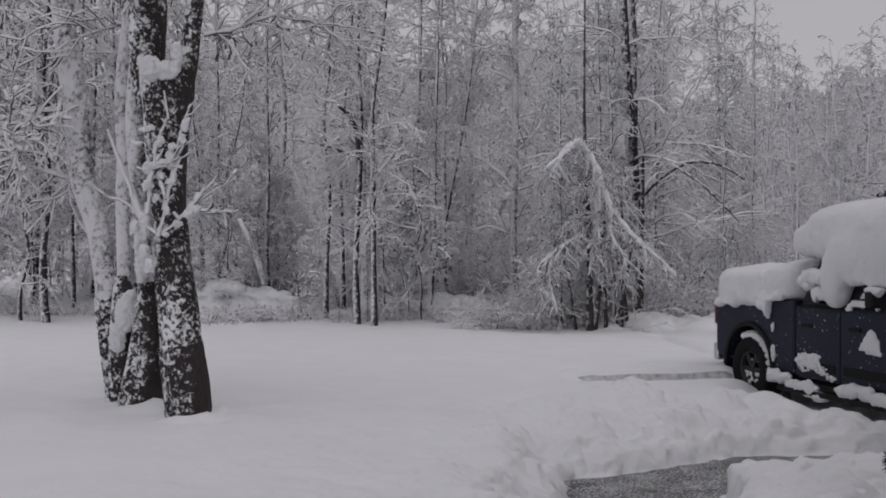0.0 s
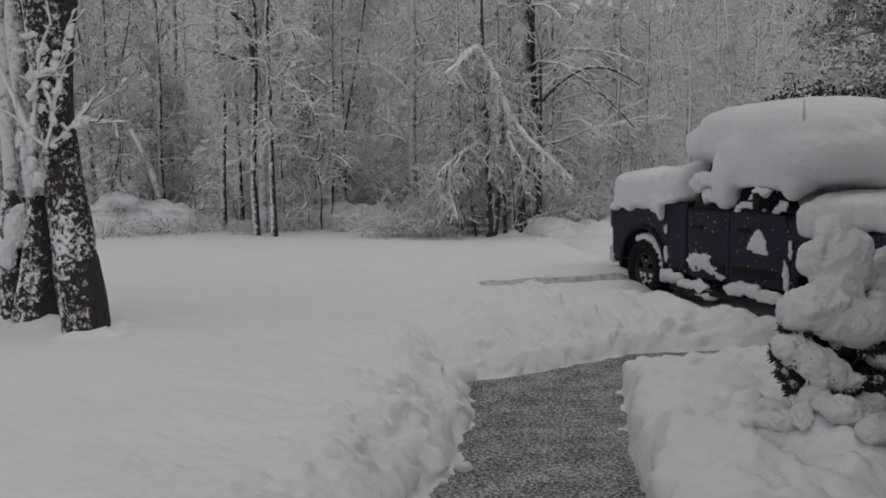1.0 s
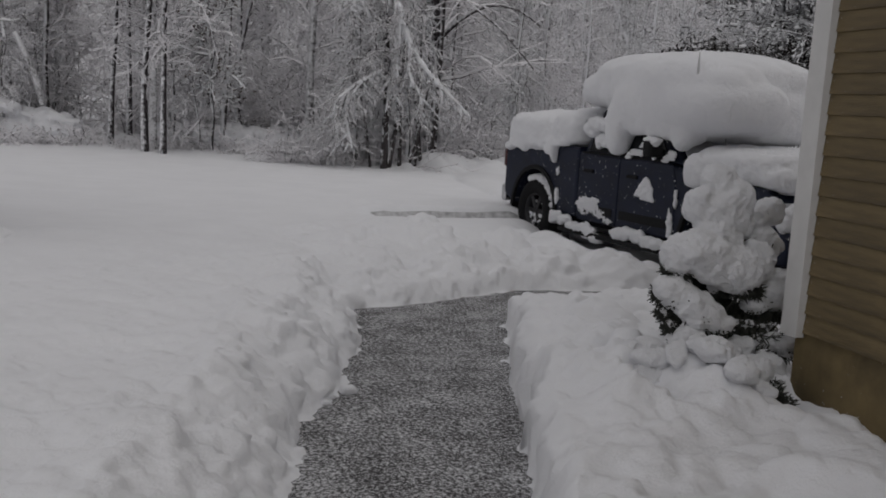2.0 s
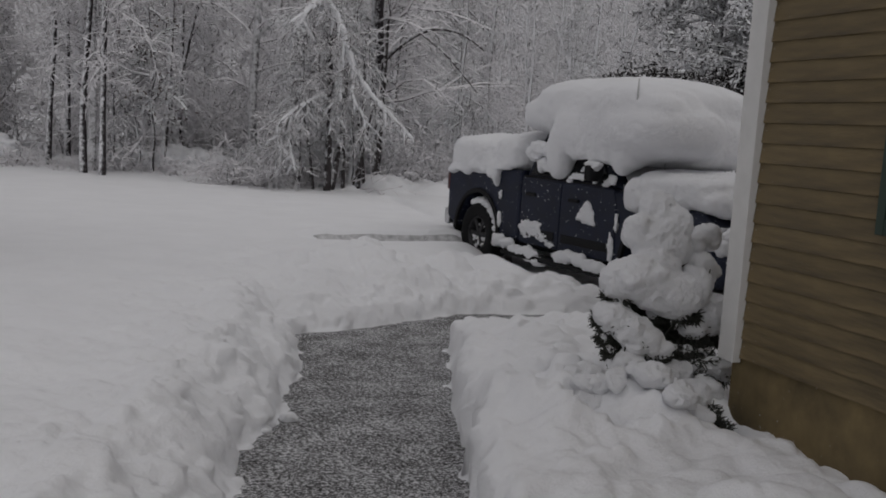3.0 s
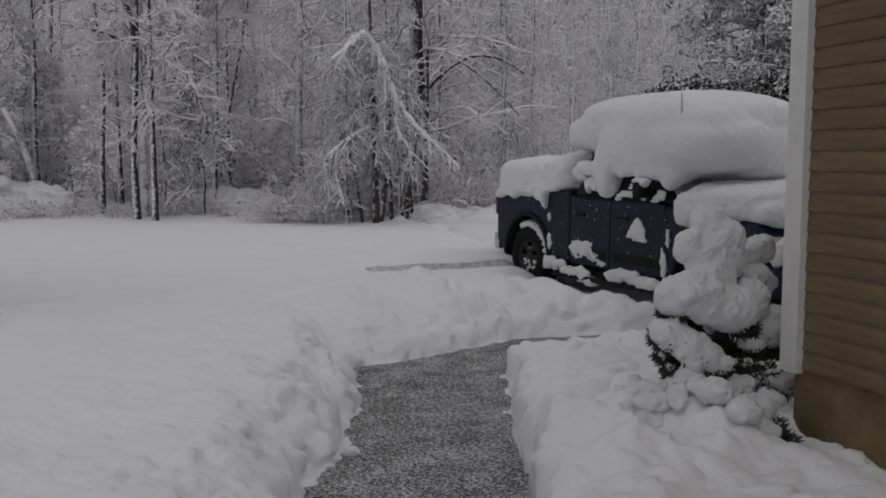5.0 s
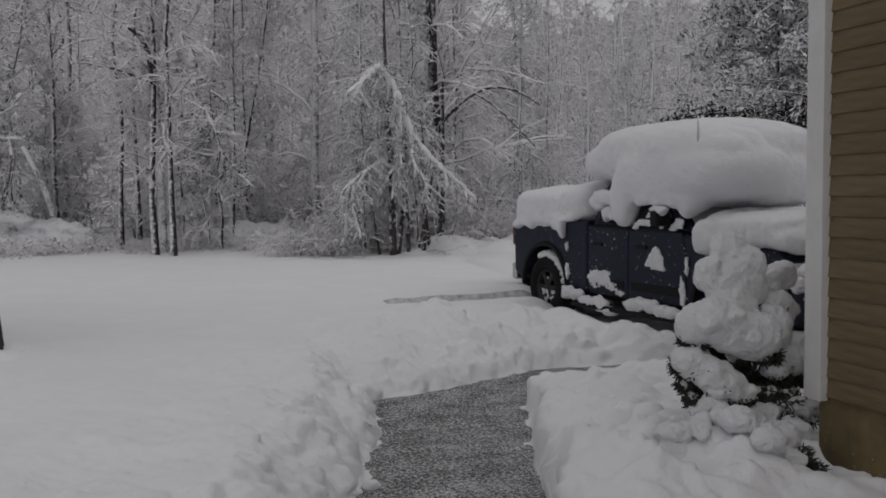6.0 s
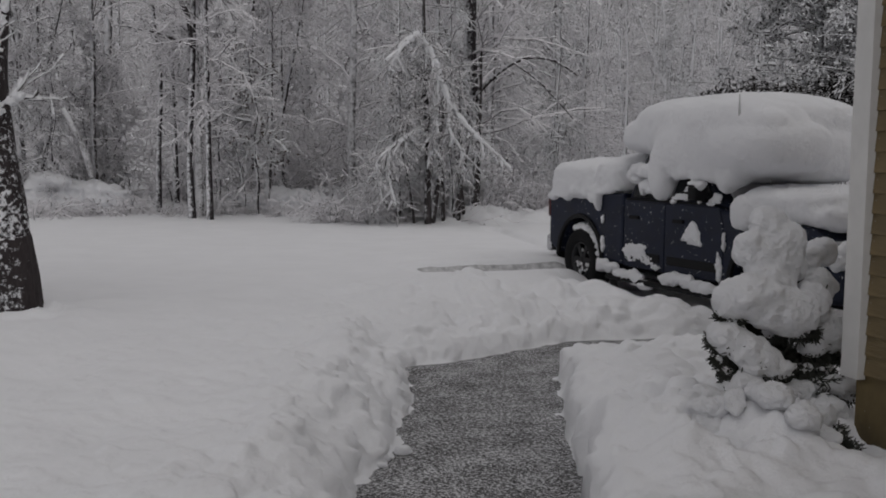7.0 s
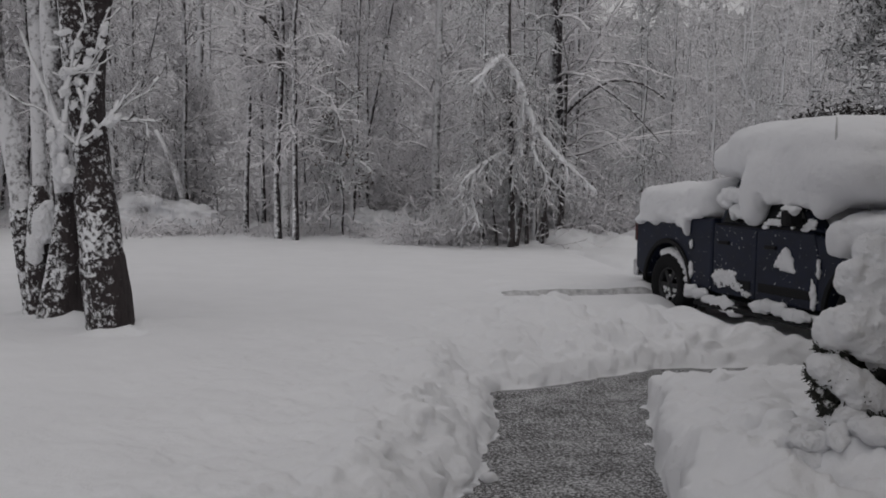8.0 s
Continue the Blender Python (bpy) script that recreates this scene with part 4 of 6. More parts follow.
def build_yew():
    y = new("evergreen_shrub", None)
    tagged(y, "dark evergreen shrub bowed under heavy snow by the corner", "shrub")
    dark = [(2.88, 5.06, 0.88, 0.055), (2.98, 5.06, 0.83, 0.06), (3.09, 5.06, 0.76, 0.06), (3.15, 5.06, 0.70, 0.055), (3.23, 5.02, 0.645, 0.045), (3.34, 5.02, 0.65, 0.035), (2.78, 4.97, 0.57, 0.05), (3.2, 5.12, 1.11, 0.05),
            (2.93, 4.90, 0.54, 0.04), (3.16, 4.60, 0.36, 0.06), (3.12, 4.56, 0.33, 0.05), (3.05, 4.40, 0.32, 0.04), (3.12, 4.44, 0.34, 0.06), (3.0, 4.36, 0.30, 0.03), (3.28, 5.2, 0.68, 0.09), (3.07, 5.17, 0.66, 0.13), (2.95, 5.15, 0.75, 0.10), (3.1, 5.2, 0.95, 0.14), (3.1, 5.2, 1.2, 0.12), (2.76, 4.92, 0.92, 0.045), (3.20, 4.90, 0.85, 0.04), (3.40, 4.94, 0.72, 0.05), (3.28, 4.92, 0.71, 0.035),
            (2.72, 4.89, 0.72, 0.03), (2.83, 4.85, 0.66, 0.03), (2.93, 4.83, 0.625, 0.025), (2.88, 4.74, 0.47, 0.03), (2.78, 4.80, 0.58, 0.03), (2.70, 4.92, 0.76, 0.05), (2.66, 4.94, 0.82, 0.04), (2.76, 4.92, 0.68, 0.06), (2.86, 4.92, 0.60, 0.07), (2.96, 4.92, 0.58, 0.07), (2.72, 4.95, 0.93, 0.05)]
    part_mesh("foliage", needle_mesh("foliage", dark, 14000, 1.15, 0.034, YEW, 4, width=0.006), y)
    rng = np.random.default_rng(9)
    for i in range(14):
        a = rng.uniform(0, 6.28)
        b = np.array([3.08, 5.08, 0.25])
        e = b + np.array([math.cos(a) * 0.30, math.sin(a) * 0.22, rng.uniform(0.25, 0.95)])
        m = (b + e) / 2 + rng.normal(scale=0.05, size=3)
        part_mesh("branch", twig_mesh("branch", [b, m], [m, e], [0.016, 0.010], [0.010, 0.004], np.zeros(2), YEW), y)
    for p, d, L in (((3.12, 4.92, 0.66), (0.7, -0.4, -0.05), 0.24), ((3.16, 4.92, 0.63), (0.9, -0.3, -0.12), 0.26), ((3.10, 4.9, 0.62), (0.6, -0.6, -0.15), 0.22), ((3.18, 4.94, 0.69), (0.9, -0.2, 0.06), 0.24),
                    ((3.02, 4.5, 0.31), (-0.6, -0.4, 0.0), 0.12), ((3.06, 4.5, 0.31), (0.7, -0.2, 0.05), 0.14), ((3.04, 4.5, 0.30), (0.1, -0.8, -0.02), 0.10)):
        w = Wood(int(abs(p[0] * 1000 + L * 777)))
        w.limb(p, np.array(d) / np.linalg.norm(d), L, 0.005, 1, 0.0, 0.05, (0, 2, 2), steps=4)
        part_mesh("sprig", w.mesh("sprig", YEW), y)

    fringe = []

    def pad(lumps, soft=3, needles=True):
        """A pad of snow; small knobs break up its outline."""
        k = np.random.default_rng(int(lumps[0][0] * 1000 + lumps[0][2] * 777))
        out = []
        for x, yy, z, rx, rz in lumps:
            if needles:
                fringe.append((x, yy - 0.02, z - rz * 0.62, rx * 0.85))
            out.append(((x, yy, z), (rx, min(rx * 0.9, 0.13), rz), 0.95))
            for i in range(4 if rx > 0.07 else 2):
                a, e = k.uniform(0, 6.28), k.uniform(-0.7, 0.9)
                c = math.sqrt(max(0.0, 1 - e * e))
                s = k.uniform(0.2, 0.4)
                out.append(((x + rx * 0.8 * c * math.cos(a), yy + min(rx * 0.9, 0.13) * 0.8 * c * math.sin(a), z + rz * 0.75 * e), (rx * s + 0.01, rx * s + 0.01, rz * s + 0.01), 1.0))
        snow_mass("snow_pad", out, voxel=0.010, rough=0.036, grain=0.075, smooth=soft + 1, parent=y, mat=SNOW_CRUMB)

    # the crown pad, the bowed middle pad and the pads hanging beside it
    pad([(3.0, 4.98, 1.26, 0.175, 0.16), (2.98, 5.0, 1.43, 0.105, 0.10), (3.13, 5.03, 1.21, 0.10, 0.11), (2.87, 4.98, 1.29, 0.09, 0.11), (3.06, 4.95, 1.36, 0.10, 0.09), (2.95, 4.93, 1.15, 0.12, 0.08)], soft=3)
    pad([(2.77, 4.94, 1.03, 0.12, 0.12), (2.86, 4.90, 1.05, 0.16, 0.135), (2.96, 4.89, 1.0, 0.16, 0.13), (3.06, 4.88, 0.97, 0.165, 0.13), (3.23, 4.95, 0.99, 0.11, 0.13), (2.99, 4.95, 1.11, 0.13, 0.10), (3.12, 4.9, 0.87, 0.06, 0.05)], soft=4)
    pad([(3.38, 5.12, 1.07, 0.10, 0.11)])
    pad([(3.45, 5.2, 1.26, 0.09, 0.08), (3.34, 5.16, 1.22, 0.065, 0.07)])
    pad([(2.70, 4.78, 0.46, 0.19, 0.11), (2.56, 4.84, 0.48, 0.15, 0.12), (2.86, 4.86, 0.46, 0.16, 0.12), (3.0, 4.9, 0.46, 0.16, 0.13), (2.5, 4.66, 0.42, 0.14, 0.09)], soft=7)
    pad([(3.38, 4.98, 0.84, 0.14, 0.13), (3.24, 4.93, 0.77, 0.08, 0.06), (3.52, 5.08, 0.85, 0.07, 0.10)])
    pad([(2.69, 4.89, 0.86, 0.095, 0.07), (2.74, 4.87, 0.82, 0.11, 0.08), (2.80, 4.84, 0.775, 0.12, 0.085), (2.86, 4.82, 0.725, 0.12, 0.085), (2.93, 4.80, 0.68, 0.09, 0.06)], soft=4)
    for one in ((2.77, 4.81, 0.61, 0.07, 0.026), (2.86, 4.78, 0.54, 0.06, 0.05), (2.69, 4.88, 0.67, 0.05, 0.022), (2.72, 4.84, 0.55, 0.07, 0.02), (2.80, 4.82, 0.58, 0.035, 0.016), (2.90, 4.80, 0.60, 0.03, 0.016), (2.66, 4.90, 0.72, 0.03, 0.016), (3.00, 4.95, 0.85, 0.03, 0.025), (3.16, 4.9, 0.66, 0.045, 0.022), (3.05, 4.93, 0.62, 0.04, 0.02), (3.27, 4.9, 0.66, 0.06, 0.02)):
        pad([one, (one[0] + 0.025, one[1], one[2] - 0.012, one[3] * 0.7, one[4] * 0.8), (one[0] - 0.03, one[1] + 0.01, one[2] + 0.008, one[3] * 0.55, one[4] * 0.6)], soft=0)
    pad([(3.30, 4.84, 0.585, 0.13, 0.045), (3.39, 4.85, 0.55, 0.075, 0.06)])
    pad([(3.10, 4.70, 0.45, 0.13, 0.09), (3.01, 4.66, 0.47, 0.09, 0.08), (3.22, 4.72, 0.46, 0.09, 0.09), (2.92, 4.64, 0.44, 0.15, 0.10), (2.82, 4.54, 0.41, 0.15, 0.10), (2.98, 4.50, 0.38, 0.12, 0.09)], soft=3)
    # clumps that fell from it and lie on the heap below
    for i in range(34):
        a, q = rng.uniform(0, 6.28), rng.uniform(0.15, 1.0) ** 0.6
        cx, cy = 2.86 + 0.42 * q * math.cos(a), 4.62 + 0.36 * q * math.sin(a)
        if cx > 3.2 or (cx > 2.98 and cy < 4.56):
            continue
        r = rng.uniform(0.035, 0.085)
        pad([(cx, cy, float(ground_height(np.array([cx]), np.array([cy]))[0]) + r * 0.62, r * 1.15, r * 0.8)], 1, False)
    part_mesh("foliage", needle_mesh("foliage", [f for f in fringe if 0.46 < f[2] < 0.84 and f[3] < 0.12], 3600, 0.95, 0.026, YEW, 14, down=0.5, width=0.006), y)


# ---------- trees ----------
class Wood:
    """Collects the limbs and twigs of one tree."""

    def __init__(self, seed):
        self.rng = np.random.default_rng(seed)
        self.curl, self.bits = 0.24, (4, 5, 2, 2)
        self.p0, self.p1, self.r0, self.r1, self.sn = [], [], [], [], []

    def twig(self, a, b, r0, r1, s):
        self.p0.append(a)
        self.p1.append(b)
        self.r0.append(r0)
        self.r1.append(r1)
        self.sn.append(s)

    def limb(self, p, d, length, r, level, snow, droop, kids, steps=None):
        """Grows one branch and its side shoots."""
        rng = self.rng
        n = steps or self.bits[level]
        p, d = np.array(p, float), np.array(d, float)
        seg = length / n
        for i in range(n):
            d = d + rng.normal(scale=self.curl, size=3)
            d[2] -= droop * (i + 1) / n
            d /= np.linalg.norm(d)
            q = p + d * seg
            ra, rb = r * (1 - 0.8 * i / n), r * (1 - 0.8 * (i + 1) / n)
            self.twig(p, q, ra, rb, snow * (0.6 + 0.8 * rng.random()) * (1.5 if level == 1 else 1.0))
            if level > 1 and snow and rng.random() < 0.15:
                self.twig(q, q + d * rng.uniform(0.04, 0.10), rb + 0.008, rb + 0.003, snow * rng.uniform(0.8, 2.0))
            if level < 3:
                for k in range(kids[level]):
                    f = rng.random()
                    a = rng.normal(size=3)
                    a -= d * a.dot(d)
                    a /= np.linalg.norm(a)
                    e = d * 0.7 + a * 0.8
                    e[2] += 0.12
                    e /= np.linalg.norm(e)
                    L = length * (0.40 if level == 1 else 0.50) * (0.5 + rng.random()) * (1.1 - 0.5 * i / n)
                    self.limb(p + (q - p) * f, e, L, max(0.006, ra * 0.5), level + 1, snow * 0.85, droop * 0.9, kids)
            p = q

    def mesh(self, name, mat):
        return twig_mesh(name, self.p0, self.p1, self.r0, self.r1, self.sn, mat)


def tube_mesh(name, lines, mat, sides=10, rough=0.06, seed=0):
    """Tapered, slightly knobbly tubes along lines of (x, y, z, radius)."""
    V, F = [], []
    for line in lines:
        P = np.array([q[:3] for q in line], float)
        R = [q[3] for q in line]
        base = len(V)
        for i in range(len(P)):
            d = P[min(i + 1, len(P) - 1)] - P[max(i - 1, 0)]
            d /= np.linalg.norm(d)
            s = np.cross(d, (0, 1, 0.01))
            s /= np.linalg.norm(s)
            u = np.cross(s, d)
            for j in range(sides):
                a = 2 * math.pi * j / sides
                k = R[i] * (1 + rough * (noise.noise(Vector(P[i] * 2.3 + (j * 0.9, seed, 0))) + 0.6 * math.sin(3 * a + seed)))
                V.append(tuple(P[i] + (s * math.cos(a) + u * math.sin(a)) * k))
        for i in range(len(P) - 1):
            for j in range(sides):
                j2 = (j + 1) % sides
                F.append((base + i * sides + j, base + i * sides + j2, base + (i + 1) * sides + j2, base + (i + 1) * sides + j))
        F.append(tuple(base + (len(P) - 1) * sides + j for j in range(sides)))
    return mesh_from(name, V, F, mat)


def smooth_line(points, n=4):
    """More points along a line of (x, y, z, radius), by Catmull-Rom."""
    P = [np.array(p, float) for p in points]
    P = [2 * P[0] - P[1]] + P + [2 * P[-1] - P[-2]]
    out = []
    for i in range(1, len(P) - 2):
        for k in range(n):
            t = k / n
            a, b, c, d = P[i - 1:i + 3]
            out.append(0.5 * (2 * b + (c - a) * t + (2 * a - 5 * b + 4 * c - d) * t * t + (3 * b - a - 3 * c + d) * t ** 3))
    out.append(P[-2])
    return out


def make_tree(name, label, seed, height, radius, limbs, reach, low=0.12, snow=0.015, droop=0.28, kids=(0, 2, 1), bark=None, twig=None, fork=0.0, bow=0.3, rise=0.55, thick=1.0, leaves=0):
    rng = np.random.default_rng(seed)
    t = new(name, None)
    bend = rng.normal(scale=bow, size=2)
    wob = rng.normal(scale=0.05, size=(9, 2))
    at = lambda f: np.array([bend[0] * f * f + wob[int(f * 8)][0], bend[1] * f * f + wob[int(f * 8)][1], height * f - 0.3])
    rad = lambda f: radius * (1.25 - 0.25 * min(1, f * 8)) * (1 - 0.88 * f)
    lines = [smooth_line([(*at(f), rad(f)) for f in np.linspace(0, 1, 9)], 3)]
    w = Wood(seed + 100)
    if fork:
        f0 = fork
        a = rng.uniform(0, 6.28)
        b = at(f0)
        tip = b + np.array([math.cos(a) * height * 0.16, math.sin(a) * height * 0.16, height * (0.95 - f0)])
        mid = (b + tip) / 2 + np.array([math.cos(a), math.sin(a), 0]) * height * 0.03
        lines.append(smooth_line([(*b, rad(f0) * 0.8), (*mid, rad(f0) * 0.55), (*tip, 0.015)], 4))
    for i in range(limbs):
        f = low + (0.99 - low) * (i + rng.random()) / limbs
        a = rng.uniform(0, 6.28)
        L = reach * (0.45 + 0.8 * rng.random()) * (1.15 - 0.75 * f)
        d = np.array([math.cos(a), math.sin(a), rise * (0.5 + rng.random())])
        b = at(f)
        if fork and rng.random() < 0.35 and f > fork:
            g = (f - fork) / (1 - fork)
            b = np.array(lines[1][int(g * (len(lines[1]) - 1))][:3])
        w.limb(b, d / np.linalg.norm(d), L, max(0.013, rad(f) * 0.22) * thick, 1, snow, droop, kids)
    part_mesh("trunk", tube_mesh("trunk", lines, bark or BARK_GREY, 8, 0.08, seed), t)
    part_mesh("crown", w.mesh("crown", twig or TWIG), t)
    if leaves:
        dry = Wood(seed + 200)
        for i in rng.integers(0, len(w.p1), leaves):
            o = np.array(w.p1[i]) + rng.normal(scale=0.03, size=3)
            e = rng.normal(size=3) - np.array([0, 0, 0.8])
            dry.twig(o, o + e / np.linalg.norm(e) * rng.uniform(0.05, 0.11), 0.006, 0.028, 0.0)
        part_mesh("dead_leaves", dry.mesh("dead_leaves", DEAD_LEAF), t, "brown dead leaves still on the twigs")
    return tagged(t, label, "tree", "trees of the wood")


def make_shrub(name, label, seed, height, stems, spread, snow=0.018, droop=0.35, twig=None):
    rng = np.random.default_rng(seed)
    t = new(name, None)
    w, lines = Wood(seed), []
    for i in range(stems):
        a = rng.uniform(0, 6.28)
        b = np.array([math.cos(a), math.sin(a), 0]) * rng.random() * 0.35 * spread
        b[2] = -0.25
        d = np.array([math.cos(a) * spread * 0.5, math.sin(a) * spread * 0.5, 1.0])
        L = height * (0.6 + 0.6 * rng.random())
        w.limb(b, d / np.linalg.norm(d), L, 0.012, 1, snow, droop, (0, 2, 1), steps=5)
        if i < 4:
            e = b + d / np.linalg.norm(d) * L * 0.6
            lines.append([(*b, 0.02), (*((b + e) / 2 + rng.normal(scale=0.05, size=3)), 0.016), (*e, 0.008)])
    for line in lines:
        part_mesh("stem", tube_mesh("stem", [line], BARK_EDGE, 5, 0.1, seed), t)
    part_mesh("crown", w.mesh("crown", twig or TWIG), t)
    return tagged(t, label, "shrub", "brush at the wood's edge")


def ground_at(x, y):
    return float(ground_height(np.array([x]), np.array([y]))[0])


def plant(proto, x, y, turn, size=1.0):
    c = copy_thing(proto, pose(x, y, ground_at(x, y), 0, 0, turn))
    c.scale = (size, size, size)
    return c


# ---------- the yard tree: three trunks from one root ----------
def build_yard_tree():
    t = new("yard_tree", None)
    tagged(t, "old three-trunked maple with bark plastered in snow", "tree")
    near_stem = [(-1.53, 10.00, 0.18, 0.241), (-1.55, 10.01, 0.39, 0.219), (-1.61, 10.01, 0.92, 0.203), (-1.67, 10.02, 1.44, 0.186), (-1.70, 10.02, 1.71, 0.170), (-1.73, 10.03, 2.07, 0.159), (-1.77, 10.03, 2.49, 0.170), (-1.78, 10.04, 3.01, 0.209), (-1.78, 10.04, 3.37, 0.247), (-1.78, 10.05, 3.58, 0.253)]
    fork_a = [(-1.71, 10.05, 3.32, 0.143), (-1.59, 10.01, 3.62, 0.093), (-1.54, 9.98, 4.07, 0.082), (-1.44, 9.94, 4.87, 0.065), (-1.25, 9.90, 6.27, 0.038)]
    fork_b = [(-2.02, 10.30, 1.56, 0.079), (-2.04, 10.31, 1.72, 0.079), (-2.08, 10.33, 2.26, 0.079), (-2.12, 10.34, 2.79, 0.096), (-2.14, 10.35, 3.32, 0.091), (-2.12, 10.36, 3.75, 0.085)]
    top_b = [(-2.02, 10.33, 3.25, 0.12), (-2.03, 10.34, 3.60, 0.16), (-2.04, 10.36, 4.10, 0.18), (-2.06, 10.38, 5.00, 0.17), (-2.04, 10.40, 7.00, 0.09)]
    root_b = [(-2.09, 10.60, 0.25, 0.255), (-2.08, 10.55, 0.45, 0.219), (-2.03, 10.50, 0.90, 0.167), (-2.02, 10.45, 1.34, 0.109), (-2.02, 10.40, 1.61, 0.080)]
    root_c = [(-2.31, 10.80, 0.32, 0.189), (-2.30, 10.80, 0.49, 0.165), (-2.31, 10.80, 0.83, 0.154), (-2.33, 10.80, 1.28, 0.118), (-2.34, 10.80, 1.62, 0.077)]
    stem_b = [(-2.32, 10.80, 1.45, 0.077), (-2.33, 10.80, 1.73, 0.071), (-2.35, 10.80, 2.29, 0.071), (-2.34, 10.80, 2.84, 0.077), (-2.36, 10.80, 3.39, 0.089), (-2.33, 10.80, 3.94, 0.077), (-2.26, 10.80, 4.60, 0.071), (-2.09, 10.80, 6.66, 0.041)]
    low_c = [(-2.43, 11.00, 0.30, 0.120), (-2.46, 11.03, 0.47, 0.097), (-2.51, 11.07, 0.81, 0.109), (-2.57, 11.10, 1.39, 0.121)]
    stem_c = [(-2.56, 11.10, 1.27, 0.104), (-2.58, 11.12, 1.51, 0.110), (-2.63, 11.15, 1.79, 0.105), (-2.71, 11.18, 2.14, 0.110), (-2.84, 11.20, 2.61, 0.129), (-2.92, 11.22, 3.18, 0.129), (-2.99, 11.25, 3.76, 0.129), (-3.10, 11.28, 4.50, 0.115), (-3.22, 11.30, 6.88, 0.062)]
    part_mesh("trunk", tube_mesh("trunk", [smooth_line(near_stem[2:], 4), smooth_line(fork_a, 4), smooth_line(top_b, 4)], BARK_DARK, 18, 0.10, 1), t)
    foot = near_stem[:2] + [(-1.605, 10.01, 0.86, 0.213), (-1.62, 10.01, 1.0, 0.208)]
    part_mesh("trunk", tube_mesh("trunk", [smooth_line(foot, 4)], BARK_BASE, 18, 0.10, 1), t, "bare dark butt of the near trunk")
    part_mesh("trunk", tube_mesh("trunk", [smooth_line(root_b, 4), smooth_line(root_c, 4)], BARK_BASE, 14, 0.12, 2), t)
    part_mesh("trunk", tube_mesh("trunk", [smooth_line(low_c, 4)], BARK_DARK, 14, 0.10, 3), t)
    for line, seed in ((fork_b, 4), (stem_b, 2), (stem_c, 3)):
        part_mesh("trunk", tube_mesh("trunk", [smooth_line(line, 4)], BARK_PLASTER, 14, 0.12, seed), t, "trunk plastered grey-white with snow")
    w = Wood(77)
    w.curl, w.bits = 0.3, (4, 4, 4, 3)
    for p, d, L, r in (((-1.4, 9.95, 4.4), (0.8, -0.1, 0.35), 2.6, 0.035), ((-1.3, 9.95, 4.9), (0.9, 0.3, 0.2), 2.8, 0.035), ((-1.45, 10.0, 3.9), (0.9, 0.4, 0.3), 1.8, 0.02),
                       ((-2.0, 10.2, 4.6), (0.2, -0.8, 0.5), 1.8, 0.03), ((-3.0, 11.4, 3.9), (-0.9, 0.2, 0.3), 2.0, 0.03), ((-2.9, 11.4, 2.6), (-0.8, -0.3, 0.2), 1.3, 0.02),
                       ((-2.4, 11, 4.2), (-0.5, -0.5, 0.5), 1.6, 0.02), ((-3.1, 11.5, 4.8), (-0.8, -0.2, 0.4), 2.2, 0.03), ((-1.2, 9.95, 5.4), (0.7, -0.5, 0.3), 2.4, 0.03), ((-2.9, 11.4, 3.4), (-0.9, 0.5, 0.1), 1.6, 0.02)):
        w.limb(p, np.array(d) / np.linalg.norm(d), L, r * 0.8, 1, 0.02, 0.14, (0, 1, 2), steps=14)
    part_mesh("crown", w.mesh("crown", TWIG), t)
    # a spray of shoots from the scar on the near trunk, thick with snow
    shoots = [[(-1.79, 1.99), (-1.65, 2.10), (-1.53, 2.23), (-1.32, 2.40), (-1.10, 2.54)], [(-1.53, 2.23), (-1.34, 2.23), (-1.13, 2.22)], [(-1.49, 2.26), (-1.41, 2.37), (-1.37, 2.45)],
              [(-1.79, 1.99), (-1.92, 2.10), (-2.04, 2.25), (-2.15, 2.32)], [(-1.79, 1.99), (-1.73, 2.23), (-1.69, 2.46), (-1.65, 2.68), (-1.56, 3.09), (-1.47, 3.25)], [(-1.69, 2.46), (-1.63, 2.61), (-1.59, 2.72)],
              [(-1.97, 2.15), (-2.06, 2.42), (-2.18, 2.71), (-2.27, 2.97)], [(-1.88, 2.43), (-1.83, 2.62), (-1.75, 2.80)], [(-1.85, 2.60), (-1.73, 2.64), (-1.60, 2.72)], [(-1.89, 2.20), (-1.86, 2.52), (-1.81, 2.85), (-1.73, 3.07), (-1.77, 3.23)]]
    for i, line in enumerate(shoots):
        w = Wood(50 + i)
        w.curl = 0.18
        L = smooth_line([(x, 9.74 - 0.02 * (i % 3), z, 0.01) for x, z in line], 3)
        for k, (p, q) in enumerate(zip(L, L[1:])):
            f = 1 - k / len(L)
            w.twig(p[:3], q[:3], 0.004 + 0.006 * f, 0.004 + 0.006 * f, (0.008 + 0.026 * f) * (0.3 + 1.2 * w.rng.random()))
            if w.rng.random() < 0.45:
                along = np.array(q[:3]) - np.array(p[:3])
                d = along / np.linalg.norm(along) + w.rng.normal(size=3) * np.array([0.6, 0.3, 0.5]) + np.array([0, 0, 0.25])
                w.limb(p[:3], d / np.linalg.norm(d), 0.07 + 0.16 * w.rng.random(), 0.005, 3, 0.014, -0.05, (0, 0, 0), steps=4)
        part_mesh("shoot", w.mesh("shoot", TWIG_HEAVY), t, "snow-loaded young shoot")
